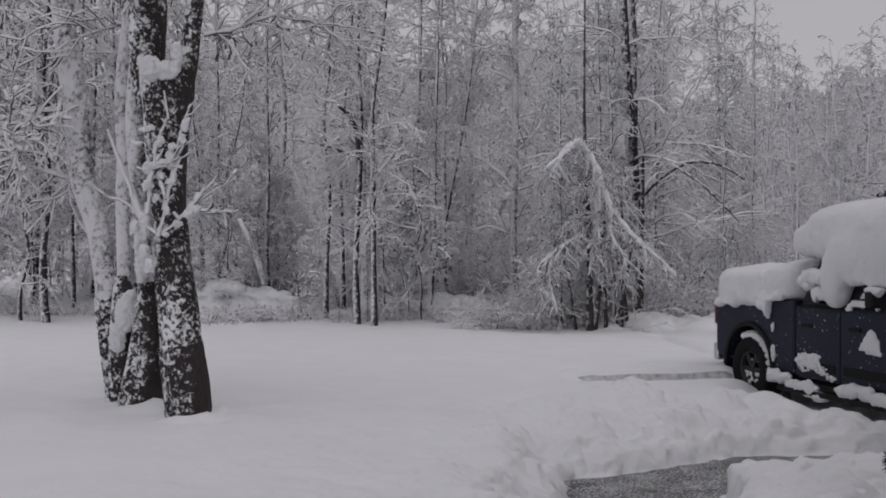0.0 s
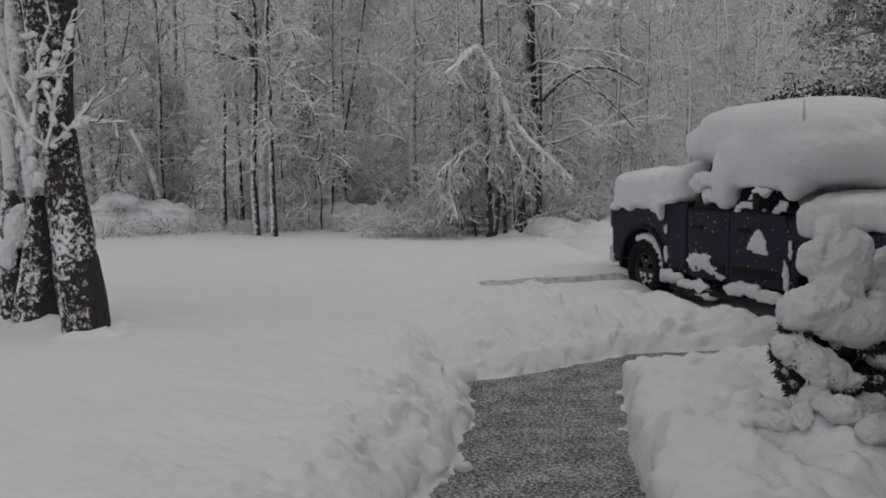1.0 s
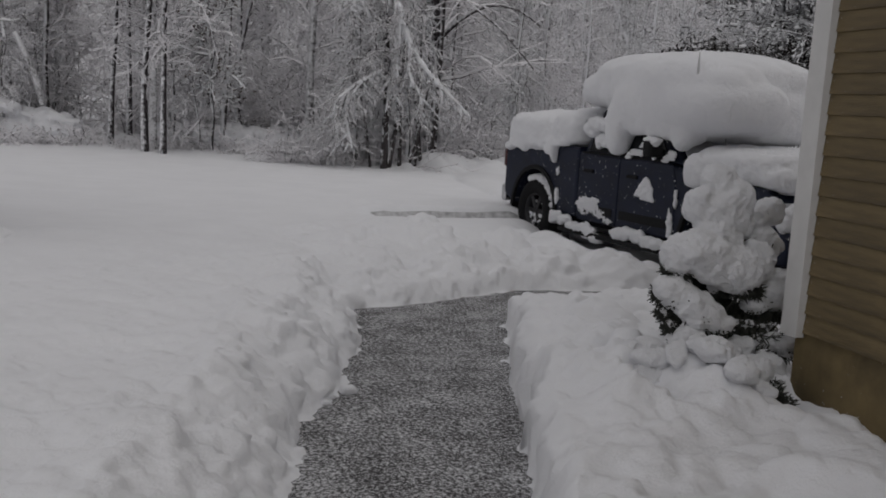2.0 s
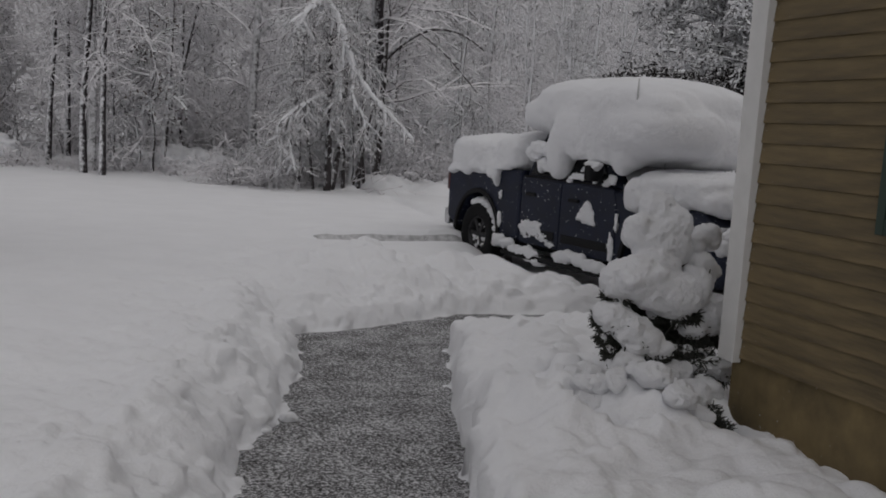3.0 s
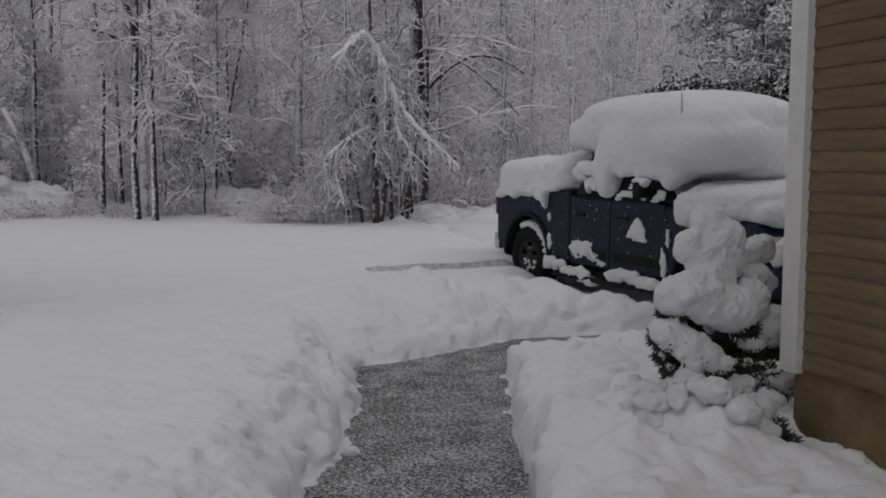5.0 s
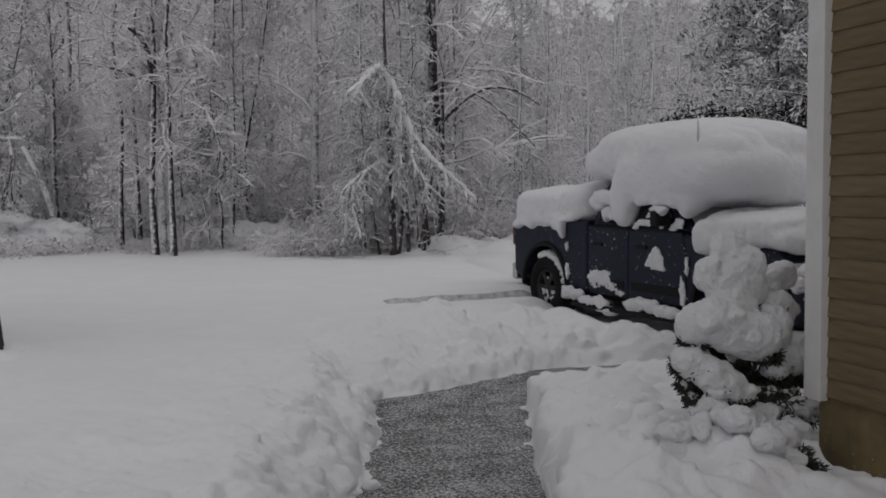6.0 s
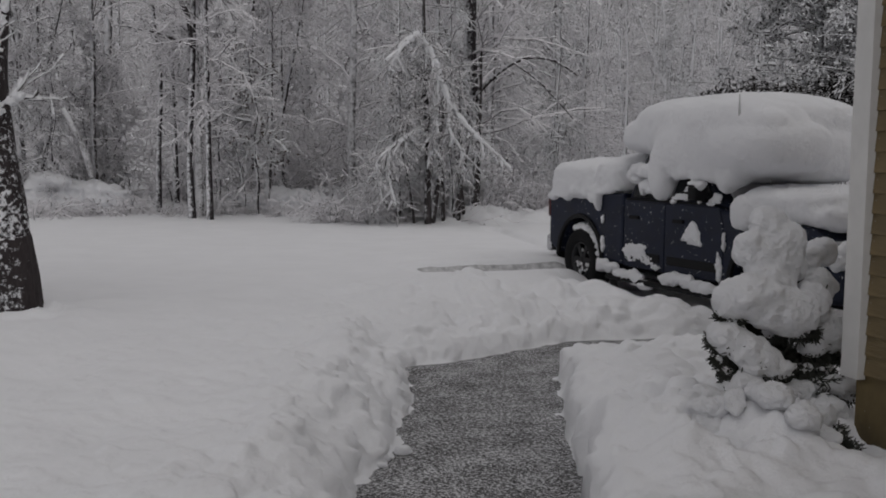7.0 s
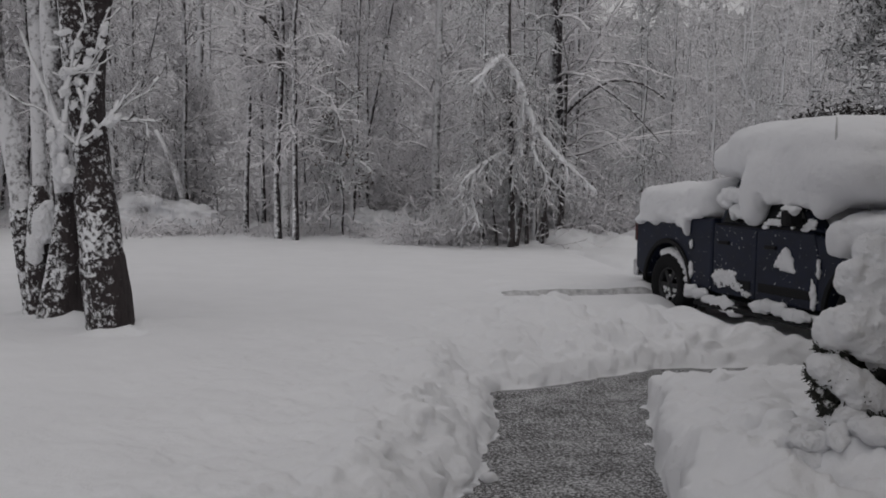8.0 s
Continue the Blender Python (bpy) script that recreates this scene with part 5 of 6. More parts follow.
    for lumps in ([((-1.53, 9.72, 2.20), (0.07, 0.06, 0.05)), ((-1.47, 9.72, 2.25), (0.075, 0.06, 0.055)), ((-1.62, 9.72, 2.11), (0.05, 0.04, 0.035)), ((-1.72, 9.72, 2.02), (0.05, 0.04, 0.03))],
                  [((-1.88, 9.75, 1.72), (0.07, 0.06, 0.09)), ((-1.92, 9.75, 1.86), (0.05, 0.05, 0.09)), ((-1.93, 9.76, 2.1), (0.05, 0.05, 0.14))],
                  [((-1.89, 9.78, 3.54), (0.106, 0.105, 0.116)), ((-1.75, 9.78, 3.52), (0.116, 0.088, 0.085)), ((-1.66, 9.80, 3.66), (0.053, 0.062, 0.138)), ((-1.99, 9.90, 3.63), (0.064, 0.071, 0.075))],
                  [((-2.23, 10.50, 1.26), (0.114, 0.111, 0.193)), ((-2.32, 10.50, 1.02), (0.080, 0.084, 0.159)), ((-2.19, 10.52, 1.42), (0.068, 0.075, 0.091))],
                  [((-1.79, 9.70, 2.86), (0.047, 0.048, 0.063)), ((-1.76, 9.70, 2.88), (0.028, 0.033, 0.044))], [((-1.84, 9.70, 2.64), (0.074, 0.048, 0.047)), ((-1.80, 9.70, 2.66), (0.044, 0.036, 0.033))], [((-1.56, 9.70, 3.01), (0.047, 0.048, 0.084)), ((-1.54, 9.70, 3.04), (0.028, 0.033, 0.059))], [((-1.58, 9.70, 2.89), (0.037, 0.039, 0.053)), ((-1.56, 9.70, 2.91), (0.022, 0.028, 0.037))], [((-1.92, 9.70, 2.97), (0.074, 0.039, 0.037)), ((-1.87, 9.70, 2.99), (0.044, 0.031, 0.026))], [((-2.00, 9.70, 2.84), (0.084, 0.031, 0.026)), ((-1.95, 9.70, 2.84), (0.050, 0.025, 0.018))], [((-1.74, 9.70, 2.68), (0.074, 0.035, 0.032)), ((-1.70, 9.70, 2.69), (0.044, 0.028, 0.022))],
                  [((-1.66, 9.70, 2.82), (0.074, 0.035, 0.032)), ((-1.69, 9.70, 2.80), (0.044, 0.028, 0.022))], [((-1.89, 9.70, 2.47), (0.042, 0.044, 0.063)), ((-1.91, 9.70, 2.44), (0.025, 0.030, 0.044))], [((-1.72, 9.70, 2.24), (0.032, 0.035, 0.074)), ((-1.74, 9.70, 2.21), (0.019, 0.025, 0.051))], [((-2.01, 9.70, 2.08), (0.042, 0.044, 0.084)), ((-2.03, 9.70, 2.04), (0.025, 0.030, 0.059))], [((-1.66, 9.70, 2.52), (0.032, 0.035, 0.074)), ((-1.68, 9.70, 2.48), (0.019, 0.025, 0.051))], [((-1.81, 9.70, 2.35), (0.032, 0.035, 0.047)), ((-1.82, 9.70, 2.32), (0.019, 0.025, 0.033))],
                  [((-1.90, 9.74, 2.62), (0.05, 0.05, 0.08)), ((-1.78, 9.74, 2.55), (0.06, 0.05, 0.05)), ((-1.69, 9.74, 2.7), (0.05, 0.05, 0.1))],
                  [((-2.00, 10.10, 1.75), (0.077, 0.081, 0.164)), ((-2.03, 10.10, 1.93), (0.055, 0.064, 0.164)), ((-1.88, 9.90, 1.77), (0.064, 0.071, 0.075))]):
        lumps = [(c, tuple(v * (0.8 if max(r) < 0.1 else 1.0) for v in r)) for c, r in lumps]
        snow_mass("snow_pad", lumps, voxel=0.012, rough=0.06, grain=0.045, smooth=1, parent=t)


# ---------- young tree bent double by snow ----------
def build_bent_tree():
    t = new("bent_tree", None)
    tagged(t, "young tree bent into a hairpin by heavy snow", "tree")
    stem = [(4.95, 21.9, 0.1, 0.085), (4.92, 21.85, 1.5, 0.07), (4.85, 21.8, 3.0, 0.06), (4.75, 21.7, 5.0, 0.035), (4.75, 21.7, 8.0, 0.012)]
    part_mesh("trunk", tube_mesh("trunk", [smooth_line(stem, 4)], BARK_BARE, 8, 0.1, 4), t)
    w = Wood(31)
    arms = [[(4.72, 21.6, 4.0), (4.60, 21.5, 4.33), (4.35, 21.45, 4.18), (4.05, 21.4, 3.75), (3.88, 21.4, 3.45)],
            [(4.60, 21.5, 4.33), (4.85, 21.4, 3.95), (5.05, 21.4, 3.45), (5.30, 21.35, 2.9), (5.7, 21.3, 2.4), (6.2, 21.3, 1.95), (6.6, 21.3, 1.6)],
            [(5.0, 21.4, 3.5), (4.98, 21.35, 2.9), (4.9, 21.3, 2.3), (4.82, 21.3, 1.75)],
            [(4.85, 21.6, 2.5), (4.4, 21.4, 2.25), (4.0, 21.35, 1.95), (3.72, 21.3, 1.65), (3.85, 21.3, 0.9)],
            [(5.3, 21.35, 2.9), (5.2, 21.2, 2.4), (5.5, 21.2, 1.9), (5.4, 21.2, 1.5)],
            [(4.0, 21.35, 1.95), (3.95, 21.25, 1.4), (4.1, 21.2, 0.8)]]
    u = Wood(36)
    for i in range(12):
        a = np.array([4.9 + w.rng.normal(scale=0.25), 21.7 + w.rng.normal(scale=0.2), 1.2 + 2.6 * w.rng.random()])
        e = np.array([w.rng.normal(scale=0.8), -0.3 + w.rng.normal(scale=0.4), 0.25])
        u.limb(a, e / np.linalg.norm(e), 0.8 + 0.5 * w.rng.random(), 0.010, 1, 0.008, 0.4, (0, 2, 2))
    for j, line in enumerate(arms):
        L = smooth_line([(*p, 0.03) for p in line], 4)
        fat = (0.10, 0.075, 0.055, 0.06, 0.05, 0.05)[j]
        sleeve = [(*q[:3], fat * (0.95 - 0.30 * i / len(L)) * (0.25 + 1.05 * w.rng.random())) for i, q in enumerate(smooth_line(L, 2))]
        for k in range(12 if j < 4 else 7):
            o = np.array(L[int(w.rng.integers(2, len(L) - 1))][:3])
            d = np.array([w.rng.normal(scale=0.7), w.rng.normal(scale=0.4), -0.35 - 0.6 * w.rng.random()])
            m = 0.10 + 0.24 * w.rng.random()
            lump = [(*(o + d * m * g + (0, 0, -0.5 * m * g * g)), fat * (0.55 - 0.35 * g) * (0.7 + 0.6 * w.rng.random())) for g in np.linspace(0, 1, 6)]
            part_mesh("snow_sleeve", tube_mesh("snow_sleeve", [lump], SNOW, 8, 0.4, 11 * j + k), t)
        part_mesh("snow_sleeve", tube_mesh("snow_sleeve", [sleeve], SNOW, 10, 0.5, 3 + j), t, "thick sleeve of white snow on a bowed branch")
        for i, (p, q) in enumerate(zip(L, L[1:])):
            p, q = np.array(p[:3]), np.array(q[:3])
            full = fat * (1.15 - 0.7 * i / len(L)) * (0.7 + 0.5 * w.rng.random())
            w.twig(p, q, full * 0.55, full * 0.55, full * 0.5)
            for k in range(1):
                d = w.rng.normal(size=3) * np.array([0.6, 0.4, 0.3]) + np.array([0, 0, -0.8])
                f = p + (q - p) * w.rng.random()
                w.limb(f, d / np.linalg.norm(d), 0.06 + 0.12 * w.rng.random(), 0.011, 2, 0.024, 0.3, (0, 0, 1))
            for k in range(2):
                d = w.rng.normal(size=3) * np.array([0.8, 0.5, 0.5]) + np.array([0, 0, -0.5])
                u.limb(p, d / np.linalg.norm(d), 0.3 + 0.45 * w.rng.random(), 0.007, 2, 0.01, 0.4, (0, 0, 2))
    part_mesh("crown", w.mesh("crown", TWIG_HEAVY), t, "branches sleeved in white snow")
    part_mesh("understorey", u.mesh("understorey", TWIG_DARK), t)
    for x0, x1, y0, h, r in ((5.05, 5.3, 22.0, 3.4, 0.06), (5.35, 5.15, 22.1, 3.0, 0.05), (5.5, 6.0, 22.3, 2.6, 0.05), (5.95, 5.6, 22.5, 2.4, 0.05), (6.15, 6.3, 22.7, 4.6, 0.07), (5.75, 5.72, 22.4, 3.6, 0.05), (4.75, 4.35, 22.2, 2.2, 0.035), (6.4, 5.9, 22.9, 4.0, 0.05)):
        part_mesh("stem", tube_mesh("stem", [smooth_line([(x0, y0, 0.1, r), ((x0 + x1) / 2 + 0.05, y0, h / 2, r * 0.8), (x1, y0, h, r * 0.4)], 4)], BARK_BARE, 7, 0.1, int(h * 10)), t)


def build_arm_tree():
    """The big dark tree at the wood's edge with a long bare arm."""
    t = make_tree("edge_tree", "tall dark tree with a long arching bare limb", 12, 13, 0.20, 46, 2.6, low=0.14, snow=0.016, droop=0.3, bark=BARK_EDGE, bow=0.1, fork=0.2)
    t.location = (6.25, 23.4, ground_at(6.25, 23.4))
    arm = [(0.05, -0.2, 2.6, 0.05), (0.5, -0.8, 3.15, 0.04), (1.0, -1.2, 3.42, 0.034), (1.6, -1.3, 3.35, 0.026), (2.1, -1.35, 3.05, 0.014)]
    arm2 = [(0.75, -1.0, 3.3, 0.028), (1.2, -1.2, 2.95, 0.024), (1.6, -1.3, 2.55, 0.02), (2.0, -1.4, 2.1, 0.01)]
    part_mesh("limb", tube_mesh("limb", [smooth_line(arm, 5), smooth_line(arm2, 5)], BARK_DARK, 6, 0.1, 3), t)


def make_evergreen(seed, height, low, reach):
    """A broad evergreen: limbs that end in hanging tufts of leaves, each with its cap of snow."""
    t = new("evergreen_tree", None)
    rng = np.random.default_rng(seed)
    part_mesh("trunk", tube_mesh("trunk", [smooth_line([(0, 0, -0.3, 0.2), (0.05, 0, height * 0.5, 0.12), (0, 0.05, height, 0.02)], 5)], BARK_EDGE, 8, 0.08, seed), t)
    w, leaf = Wood(seed), Wood(seed + 1)
    z = low
    while z < height:
        for i in range(7):
            a = rng.uniform(0, 6.28)
            f = (z - low) / (height - low)
            L = reach * (1.0 - 0.75 * f) * rng.uniform(0.45, 1.1)
            p = np.array([0, 0, z + rng.uniform(-0.3, 0.3)])
            d = np.array([math.cos(a), math.sin(a), 0.35])
            n = 6
            for s in range(n):
                d = d + rng.normal(scale=0.12, size=3)
                d[2] -= 0.10
                d /= np.linalg.norm(d)
                q = p + d * L / n
                w.twig(p, q, 0.022 * (1 - s / n) + 0.006, 0.02 * (1 - (s + 1) / n) + 0.005, 0.012)
                if s > 0:
                    for k in range(2):
                        c = q + rng.normal(scale=0.22, size=3)
                        w.twig(q, c, 0.008, 0.005, 0.012)
                        for m in range(12):
                            e = rng.normal(size=3) * np.array([0.7, 0.7, 0.5]) - np.array([0, 0, 0.65])
                            e /= np.linalg.norm(e)
                            o = c + rng.normal(scale=0.09, size=3)
                            leaf.twig(o, o + e * rng.uniform(0.06, 0.15), 0.006, 0.026, 0.0)
                        if rng.random() < 0.8:
                            e = rng.normal(scale=0.045, size=3) * np.array([1, 1, 0.3])
                            w.twig(c - e, c + e, 0.035, 0.025, 0.03)
                p = q
        z += 0.5
    part_mesh("crown", w.mesh("crown", TWIG_HEAVY), t)
    part_mesh("leafage", leaf.mesh("leafage", NEEDLES), t)
    return tagged(t, "broad evergreen tree, dark leaf tufts capped with snow", "tree")


def build_dark_bush():
    """A wide evergreen bush beyond the pickup; its dark leaf tufts stand free of snow."""
    t = new("evergreen_bush", None)
    tagged(t, "wide evergreen bush with dark leaf tufts behind the pickup", "bush")
    rng = np.random.default_rng(71)
    w, leaf = Wood(72), Wood(73)
    for i in range(280):
        u = rng.random()
        top = 3.12 + 0.45 * u + 0.10 * math.sin(9 * u) + rng.normal(scale=0.05)
        c = np.array([10.55 + 4.0 * u, 20.0 + rng.normal(scale=0.35), top - 1.5 * rng.random() ** 2.2])
        foot = np.array([10.9 + 3.0 * u, 20.2, ground_at(12.0, 20.2)])
        if i % 6 == 0:
            part_mesh("stem", tube_mesh("stem", [smooth_line([(*foot, 0.03), (*((foot + c) / 2 + rng.normal(scale=0.12, size=3)), 0.022), (*c, 0.008)], 3)], BARK_EDGE, 5, 0.1, i), t)
        w.twig(c - np.array([0.12, 0, 0.14]), c, 0.008, 0.005, 0.008)
        for m in range(20):
            e = rng.normal(size=3) * np.array([0.8, 0.6, 0.5]) - np.array([0, 0, 0.4])
            o = c + rng.normal(scale=0.09, size=3)
            leaf.twig(o, o + e / np.linalg.norm(e) * rng.uniform(0.06, 0.14), 0.006, 0.028, 0.0)
        if rng.random() < 0.22:
            e = rng.normal(scale=0.05, size=3) * np.array([1, 1, 0.3])
            w.twig(c - e + (0, 0, 0.07), c + e + (0, 0, 0.07), 0.04, 0.03, 0.03)
    part_mesh("crown", w.mesh("crown", TWIG_HEAVY), t)
    part_mesh("leafage", leaf.mesh("leafage", HOLLY), t)


def build_wood():
    rng = np.random.default_rng(2024)
    slim, dark, spread, pale = ("slender grey tree with fine snow-covered twigs", "dark-trunked tree with snow-covered branches",
                                "spreading tree with drooping snow-laden branches", "pale tree plastered white on its windward side")
    protos = [
        make_tree("forest_tree", slim, 1, 14.5, 0.08, 54, 1.8, bow=0.4),
        make_tree("forest_tree", slim, 2, 15.0, 0.10, 54, 2.0, fork=0.35),
        make_tree("forest_tree", dark, 3, 14.0, 0.068, 50, 1.5, low=0.16, bark=BARK_EDGE, bow=0.2),
        make_tree("forest_tree", spread, 4, 11.0, 0.10, 50, 2.4, low=0.2, droop=0.42, snow=0.02, fork=0.25),
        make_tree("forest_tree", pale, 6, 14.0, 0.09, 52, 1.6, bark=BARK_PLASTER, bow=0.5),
        make_tree("forest_tree", spread, 7, 10.0, 0.07, 52, 1.9, low=0.10, droop=0.4, snow=0.02, twig=TWIG_HEAVY, bow=0.8),
    ]
    # thicker snow and hazed colours stand in for the air's haze
    far = [make_tree("forest_tree", "far tree whitened by extra snow in place of haze", 11, 14.0, 0.13, 44, 2.1, kids=(0, 1, 1), snow=0.026, bark=BARK_HAZE, twig=TWIG_HAZE, bow=0.4),
           make_tree("forest_tree", "far tree whitened by extra snow in place of haze", 13, 15.0, 0.15, 44, 2.3, kids=(0, 1, 1), snow=0.026, bark=BARK_HAZE, twig=TWIG_HAZE, fork=0.4),
           make_tree("forest_tree", "far tree whitened by extra snow in place of haze", 15, 12.0, 0.10, 44, 2.4, kids=(0, 1, 1), snow=0.026, droop=0.35, bark=BARK_GREY, twig=TWIG_HAZE, bow=0.7)]
    # two saplings borrow the haze-coloured twigs to lighten the dark understorey
    young = [make_tree("sapling", "thin sapling matted with fine snowy twigs", 31, 5.5, 0.035, 34, 1.3, low=0.08, snow=0.014, droop=0.34, bark=BARK_EDGE, twig=TWIG_HAZE, bow=0.5),
             make_tree("sapling", "thin sapling matted with fine snowy twigs", 32, 7.0, 0.045, 38, 1.2, low=0.08, snow=0.014, droop=0.24, bark=BARK_EDGE, twig=TWIG_HAZE, bow=0.7),
             make_tree("sapling", "thin sapling matted with fine snowy twigs", 33, 4.5, 0.03, 30, 1.4, low=0.1, snow=0.014, droop=0.42, bark=BARK_GREY, bow=0.9)]
    shrubs = [make_shrub("snowy_shrub", "tangled bare shrub furred with snow", 21, 1.6, 14, 1.0),
              make_shrub("snowy_shrub", "tangled bare shrub furred with snow", 22, 2.4, 13, 0.7),
              make_shrub("snowy_shrub", "low brush bowed flat by snow", 23, 1.0, 20, 1.6, snow=0.016, droop=0.5)]
    # trees that can be told apart at the wood's edge: pattern, x, y, turn, size
    edge = [(2, 0.37, 23.4, 40, 1.0), (4, 0.22, 24.4, 70, 1.0), (2, -0.75, 25.2, 120, 0.95), (4, 3.5, 33.0, 10, 1.15), (4, 5.0, 33.5, 210, 1.0),
            (2, -8.0, 27.6, 300, 1.3), (2, -9.1, 25.9, 60, 0.9), (2, -6.1, 27.1, 200, 1.0), (2, -5.3, 26.2, 280, 0.85), (2, -8.6, 28.8, 110, 1.1), (2, -7.1, 26.9, 20, 0.9), (1, -9.4, 27.0, 150, 1.0), (1, -5.4, 29.0, 15, 1.1), (0, -4.0, 30.5, 80, 1.0), (0, 1.9, 26.6, 260, 0.9),
            (3, 2.4, 28.4, 45, 0.9), (3, 7.6, 26.6, 170, 1.0), (5, 8.9, 24.9, 310, 0.8), (0, 9.6, 27.0, 90, 0.8), (0, -2.4, 28.5, 140, 1.0), (5, -4.6, 27.4, 33, 0.85),
            (4, -6.2, 31, 60, 1.1), (0, 6.6, 28.0, 100, 1.15), (1, 11.2, 29.0, 10, 0.75), (5, 5.6, 22.6, 60, 0.75), (5, 4.4, 22.5, 160, 0.7)]
    for k, x, y, turn, size in edge:
        plant(protos[k], x, y, turn, size)

    def tallest(x, y):
        """Lower growth where the wood opens towards the sky."""
        s = x / y
        return 9.0 if s < 0.36 else (1.6 + 0.215 * math.hypot(x, y)) / 15.0

    snag = make_tree("snag_tree", "dark tree with two broken bare limbs", 17, 13.0, 0.075, 44, 1.5, low=0.3, bark=BARK_EDGE, bow=0.1)
    snag.location = (0.06, 23.8, ground_at(0.06, 23.8))
    for line in ([(-0.04, -0.20, 3.70, 0.045), (-0.07, -0.20, 4.12, 0.055), (-0.13, -0.20, 4.44, 0.055), (-0.30, -0.20, 4.75, 0.045), (-0.53, -0.20, 4.91, 0.030)],
                 [(-0.09, -0.20, 3.78, 0.030), (-0.36, -0.20, 3.86, 0.040), (-0.63, -0.20, 3.94, 0.038), (-0.93, -0.20, 4.05, 0.025)]):
        part_mesh("limb", tube_mesh("limb", [smooth_line(line, 4)], BARK_BARE, 7, 0.12, 2), snag, "broken bare limb")
    for seed, x, y, h, low, count in ((61, -7.1, 24.6, 12.0, 0.24, 900), (62, 1.55, 24.8, 4.2, 0.3, 160), (63, -9.6, 25.2, 10.0, 0.2, 700)):
        oak = make_tree("oak_tree", "young oak with snow-laden boughs and withered brown leaves", seed, h, 0.006 * h + 0.02, int(3.4 * h), 0.9 + 0.11 * h, low=low, snow=0.026, droop=0.3, bark=BARK_EDGE, twig=TWIG_HEAVY, bow=0.3, leaves=count)
        oak.location = (x, y, ground_at(x, y))
    stick = new("leaning_stem", tube_mesh("leaning_stem", [smooth_line([(-2.30, 26.20, 1.21, 0.075), (-2.44, 26.20, 1.75, 0.075), (-2.67, 26.20, 2.31, 0.070), (-2.93, 26.20, 2.84, 0.050)], 4)], BARK_PLASTER, 8, 0.1, 5))
    tagged(stick, "broken pale stem leaning over a snowy mound", "dead tree")
    placed = [(e[1], e[2]) for e in edge] + [(0.06, 23.8)]
    made, tries = 0, 0
    while made < 70 and tries < 8000:
        tries += 1
        y = 26.0 + 44 * rng.random() ** 1.1
        x = rng.uniform(-0.36 * y - 1.0, 0.74 * y + 1.0)
        if min(math.hypot(x - a, y - b) for a, b in placed) < 1.2 + 0.03 * (y - 25):
            continue
        if 9 < x < 17 and y < 29:
            continue
        placed.append((x, y))
        size = min(rng.uniform(0.85, 1.25), tallest(x, y))
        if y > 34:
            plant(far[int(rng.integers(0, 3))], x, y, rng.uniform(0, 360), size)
        else:
            plant(protos[int(rng.choice([0, 1, 2, 3, 4, 5], p=[0.25, 0.2, 0.2, 0.1, 0.15, 0.1]))], x, y, rng.uniform(0, 360), size)
        made += 1
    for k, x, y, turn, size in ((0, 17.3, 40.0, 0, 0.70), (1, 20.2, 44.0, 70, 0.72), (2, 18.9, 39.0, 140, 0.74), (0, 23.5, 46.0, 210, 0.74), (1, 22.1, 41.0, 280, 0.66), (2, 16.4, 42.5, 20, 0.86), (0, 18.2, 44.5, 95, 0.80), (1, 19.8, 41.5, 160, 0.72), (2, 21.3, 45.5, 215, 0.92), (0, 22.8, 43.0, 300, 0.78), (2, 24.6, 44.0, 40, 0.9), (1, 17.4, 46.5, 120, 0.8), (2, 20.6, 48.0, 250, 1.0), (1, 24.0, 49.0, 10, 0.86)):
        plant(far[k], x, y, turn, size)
    for i in range(24):
        x, y = rng.uniform(-10.5, 12), rng.uniform(24.8, 31.0)
        if 9 < x and y < 27:
            continue
        plant(young[i % 3], x, y, rng.uniform(0, 360), min(rng.uniform(0.8, 1.2), 1.3 * tallest(x, y)))
    # brush along the edge and in the wood: pattern, x, y, size
    brush = [(2, -9.5 + 0.62 * i + rng.uniform(-0.3, 0.3), 26.4 if i < 10 else 24.5 + rng.uniform(-0.2, 0.8), rng.uniform(0.8, 1.25) * (0.6 if 13 < i < 21 or i < 9 else 1.0)) for i in range(30)]
    brush += [((0, 1, 1)[i % 3], rng.uniform(-9, 10), rng.uniform(26.8, 34), rng.uniform(0.8, 1.3)) for i in range(30)]
    brush += [(0, 3.7, 22.3, 0.7), (0, 4.5, 22.9, 0.9), (1, 5.4, 22.9, 0.9), (0, 6.6, 23.3, 0.9), (1, 7.3, 24.0, 0.9), (0, 8.1, 24.1, 1.0), (0, 9.0, 24.3, 0.9), (0, 9.9, 24.5, 0.8), (0, 3.0, 22.6, 0.7)]
    for k, x, y, size in brush:
        plant(shrubs[k], x, y, rng.uniform(0, 360), size)
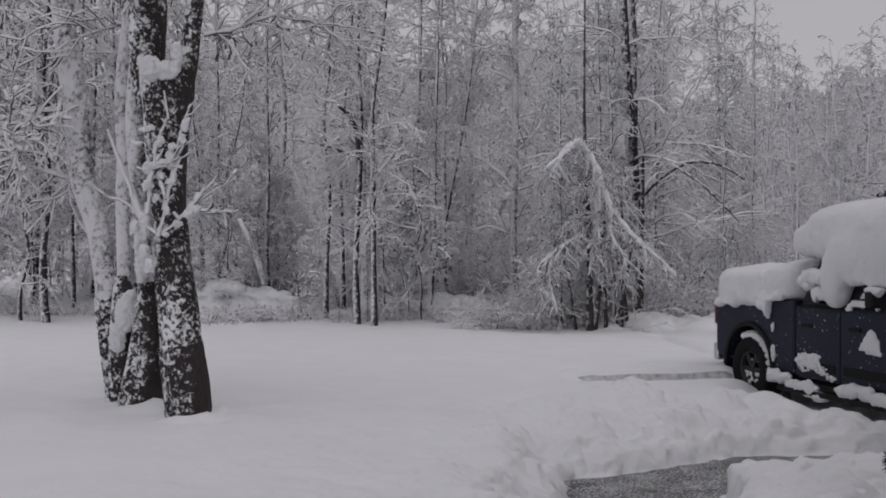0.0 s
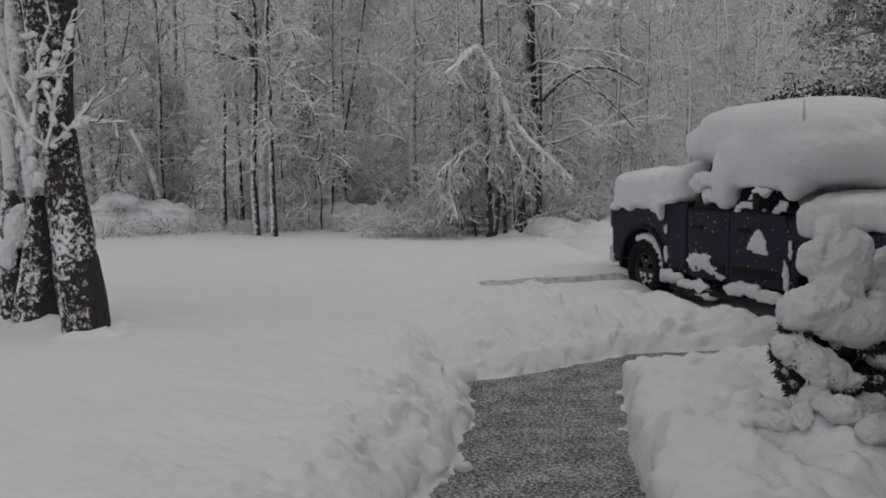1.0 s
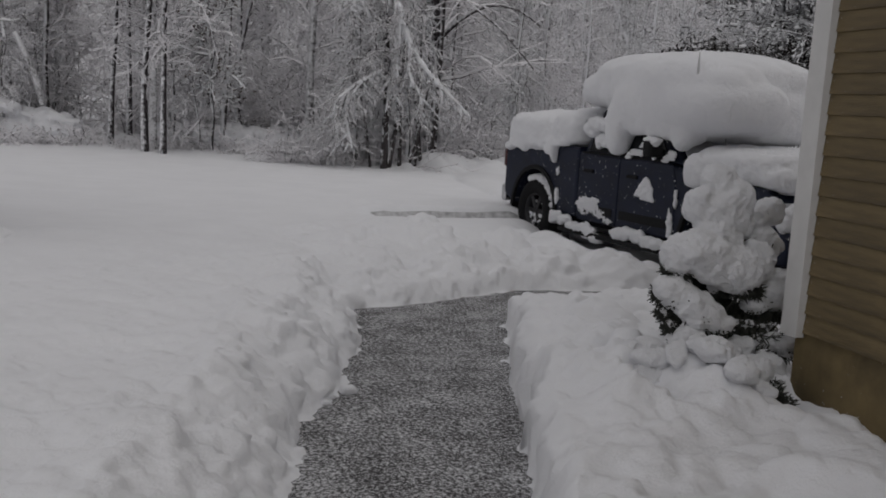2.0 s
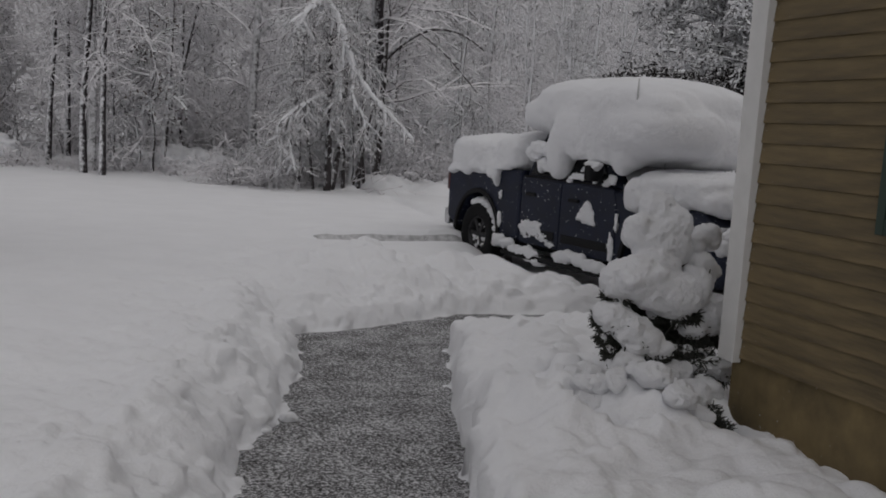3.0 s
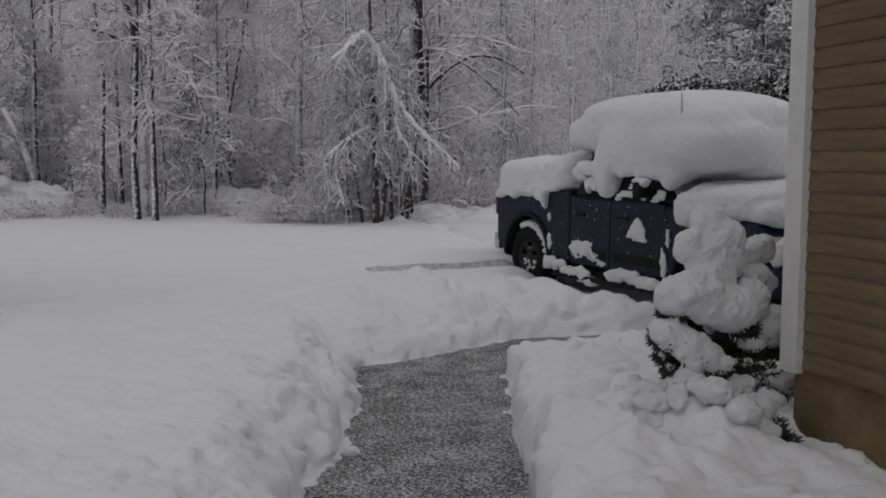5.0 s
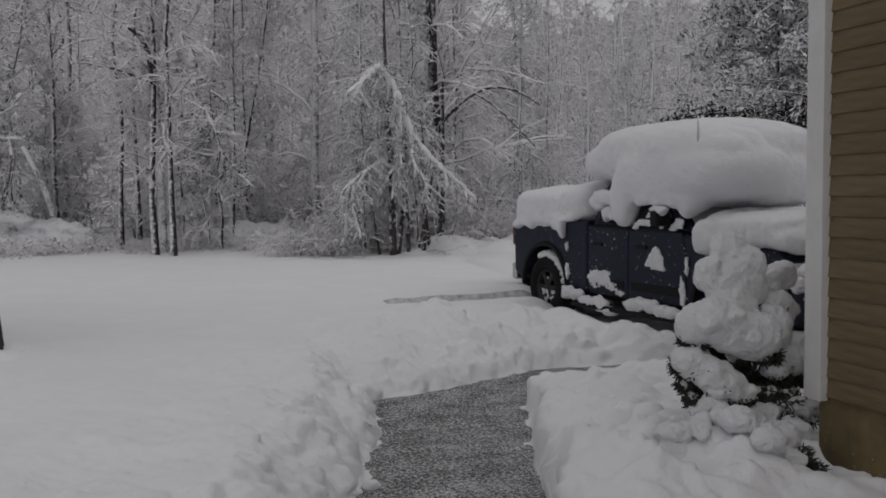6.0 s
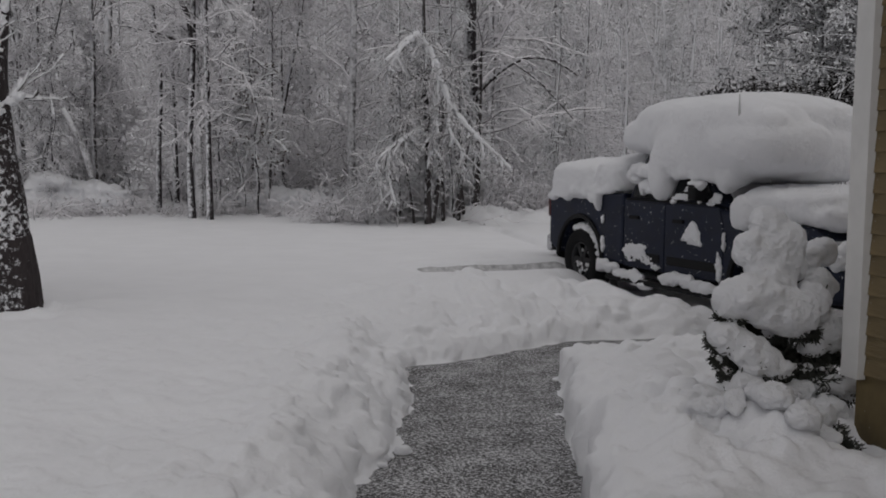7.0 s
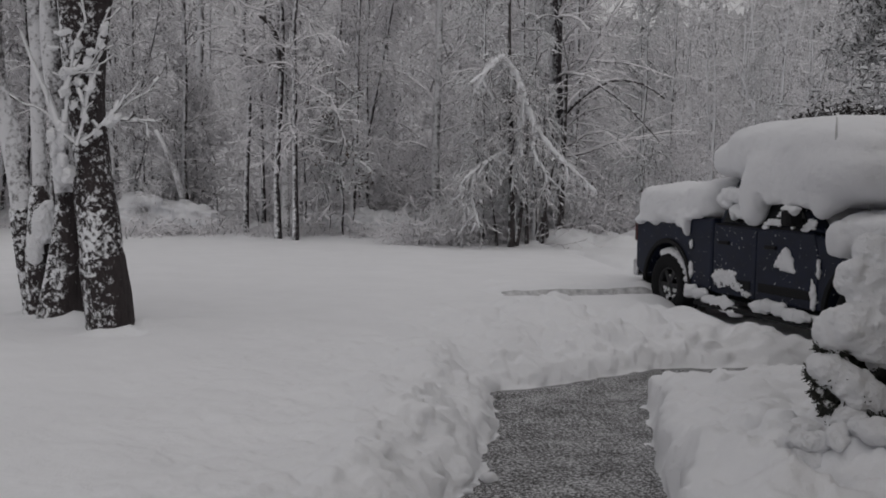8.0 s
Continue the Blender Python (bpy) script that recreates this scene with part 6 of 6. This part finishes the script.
    for lumps in ([((-3.62, 26.60, 1.09), (0.32, 0.30, 0.14)), ((-3.10, 26.60, 1.21), (0.32, 0.30, 0.23)), ((-2.62, 26.60, 1.25), (0.37, 0.30, 0.29)), ((-2.14, 26.60, 1.12), (0.37, 0.30, 0.20)), ((-1.73, 26.60, 1.00), (0.29, 0.30, 0.12))],
                  [((0.74, 26.90, 0.94), (0.23, 0.30, 0.12)), ((1.15, 26.90, 0.85), (0.32, 0.30, 0.15)), ((2.13, 26.90, 0.92), (0.26, 0.30, 0.17)), ((2.69, 26.90, 0.98), (0.44, 0.30, 0.23)), ((3.12, 26.90, 0.85), (0.29, 0.30, 0.13))],
                  [((-3.07, 27.00, 1.19), (0.23, 0.30, 0.18)), ((-2.74, 27.00, 1.10), (0.38, 0.30, 0.20)), ((-2.17, 27.00, 1.01), (0.32, 0.30, 0.13))],
                  [((2.57, 27.20, 0.81), (0.32, 0.30, 0.15)), ((3.16, 27.20, 0.84), (0.35, 0.30, 0.18)), ((3.76, 27.20, 0.85), (0.29, 0.30, 0.15))]):
        lumps = [((c[0] - 0.3, c[1], c[2] - 0.17), (r[0] * 1.05, r[1], r[2] * 0.6)) for c, r in lumps]
        lumps = [((c[0] + rng.normal(scale=0.7) * r[0], c[1] + rng.normal(scale=0.15), c[2] + rng.normal(scale=0.05)), (r[0] * rng.uniform(0.6, 1.2), 0.3, r[2] * rng.uniform(0.6, 1.2))) for c, r in lumps for k in range(4)]
        base = [((c[0], c[1], min(c[2] - r[2], ground_at(c[0], c[1])) + 0.1), (r[0] * 0.9, r[1], 0.25)) for c, r in lumps]
        heap = snow_mass("snow_mound", lumps + base, voxel=0.045, rough=0.16, grain=0.3, smooth=5, mat=SNOW)
        tagged(heap, "low snow mound over fallen brush in the wood", "snow mound", "snow mounds in the wood")
    pines = [make_evergreen(41, 10, 2.1, 4.0), make_evergreen(42, 8.5, 2.0, 3.4)]
    for k, x, y, turn, size in ((0, 15.0, 20.5, 0, 1.0), (1, 15.3, 23.5, 60, 1.0), (0, 18.2, 21.5, 140, 1.0)):
        plant(pines[k], x, y, turn, size)
    # the patterns themselves are not part of the place
    for p in protos + far + young + shrubs + pines:
        for o in list(p.children_recursive) + [p]:
            bpy.data.objects.remove(o)


def build_backdrop():
    """The far woods, a grey wall of trees beyond sight, haze put into its colour."""
    m, n, l, p = material("far_woods")
    f = noise_node(n, l, 2.2, 6, 0.8, "Object", (1.0, 1.0, 0.18))
    g = noise_node(n, l, 3.5, 5, 0.8)
    s = math_node(n, l, "ADD", math_node(n, l, "MULTIPLY", f, 0.6), math_node(n, l, "MULTIPLY", g, 0.4))
    l.new(ramp_node(n, l, s, [(0.3, (0.30, 0.295, 0.30)), (0.7, (0.56, 0.56, 0.58))]), p.inputs["Base Color"])
    p.inputs["Roughness"].default_value = 1.0
    V, F = [], []
    rng = np.random.default_rng(8)
    k = 1100
    for i in range(k + 1):
        a = radians(150 - i * 0.12)
        top = 21.0 - 4.0 * step(560.0, 640.0, float(i)) * step(800.0, 740.0, float(i)) + 1.2 * math.sin(i * 0.045) + 0.8 * math.sin(i * 0.31) + 1.0 * rng.random()
        for r, z in ((92, -1), (93, 4), (95, top * 0.75), (97, top)):
            V.append((r * math.cos(a), r * math.sin(a), z))
    for i in range(k):
        for j in range(3):
            F.append((i * 4 + j, i * 4 + j + 1, i * 4 + j + 5, i * 4 + j + 4))
    ob = new("backdrop", mesh_from("backdrop", V, F, m))
    tagged(ob, "distant snowy woods, greyed in colour for haze", "woods", kind="structure")


SHY, SHZ0, SHZ1 = 3.60, 1.45, 2.75
TX, TY, TA = 6.05, 13.26, -80.3
build_pickup()
build_truck_snow()
build_yew()
for cx, cy, r in ((1.19, 5.93, 0.05), (1.06, 5.83, 0.035), (1.02, 5.7, 0.03)):
    chunk = snow_mass("snow_chunk", [((cx, cy, r * 0.5), (r, r * 0.8, r * 0.62), 0.7), ((cx + r * 0.6, cy, r * 0.4), (r * 0.6, r * 0.6, r * 0.45), 0.7)], voxel=0.01, rough=0.02, grain=0.05, smooth=1)
    tagged(chunk, "small broken chunk of snow on the walk", "snow", "snow chunks on the walk")
build_yard_tree()
build_bent_tree()
build_arm_tree()
build_wood()
build_dark_bush()
build_backdrop()
build_house()
build_shutter()
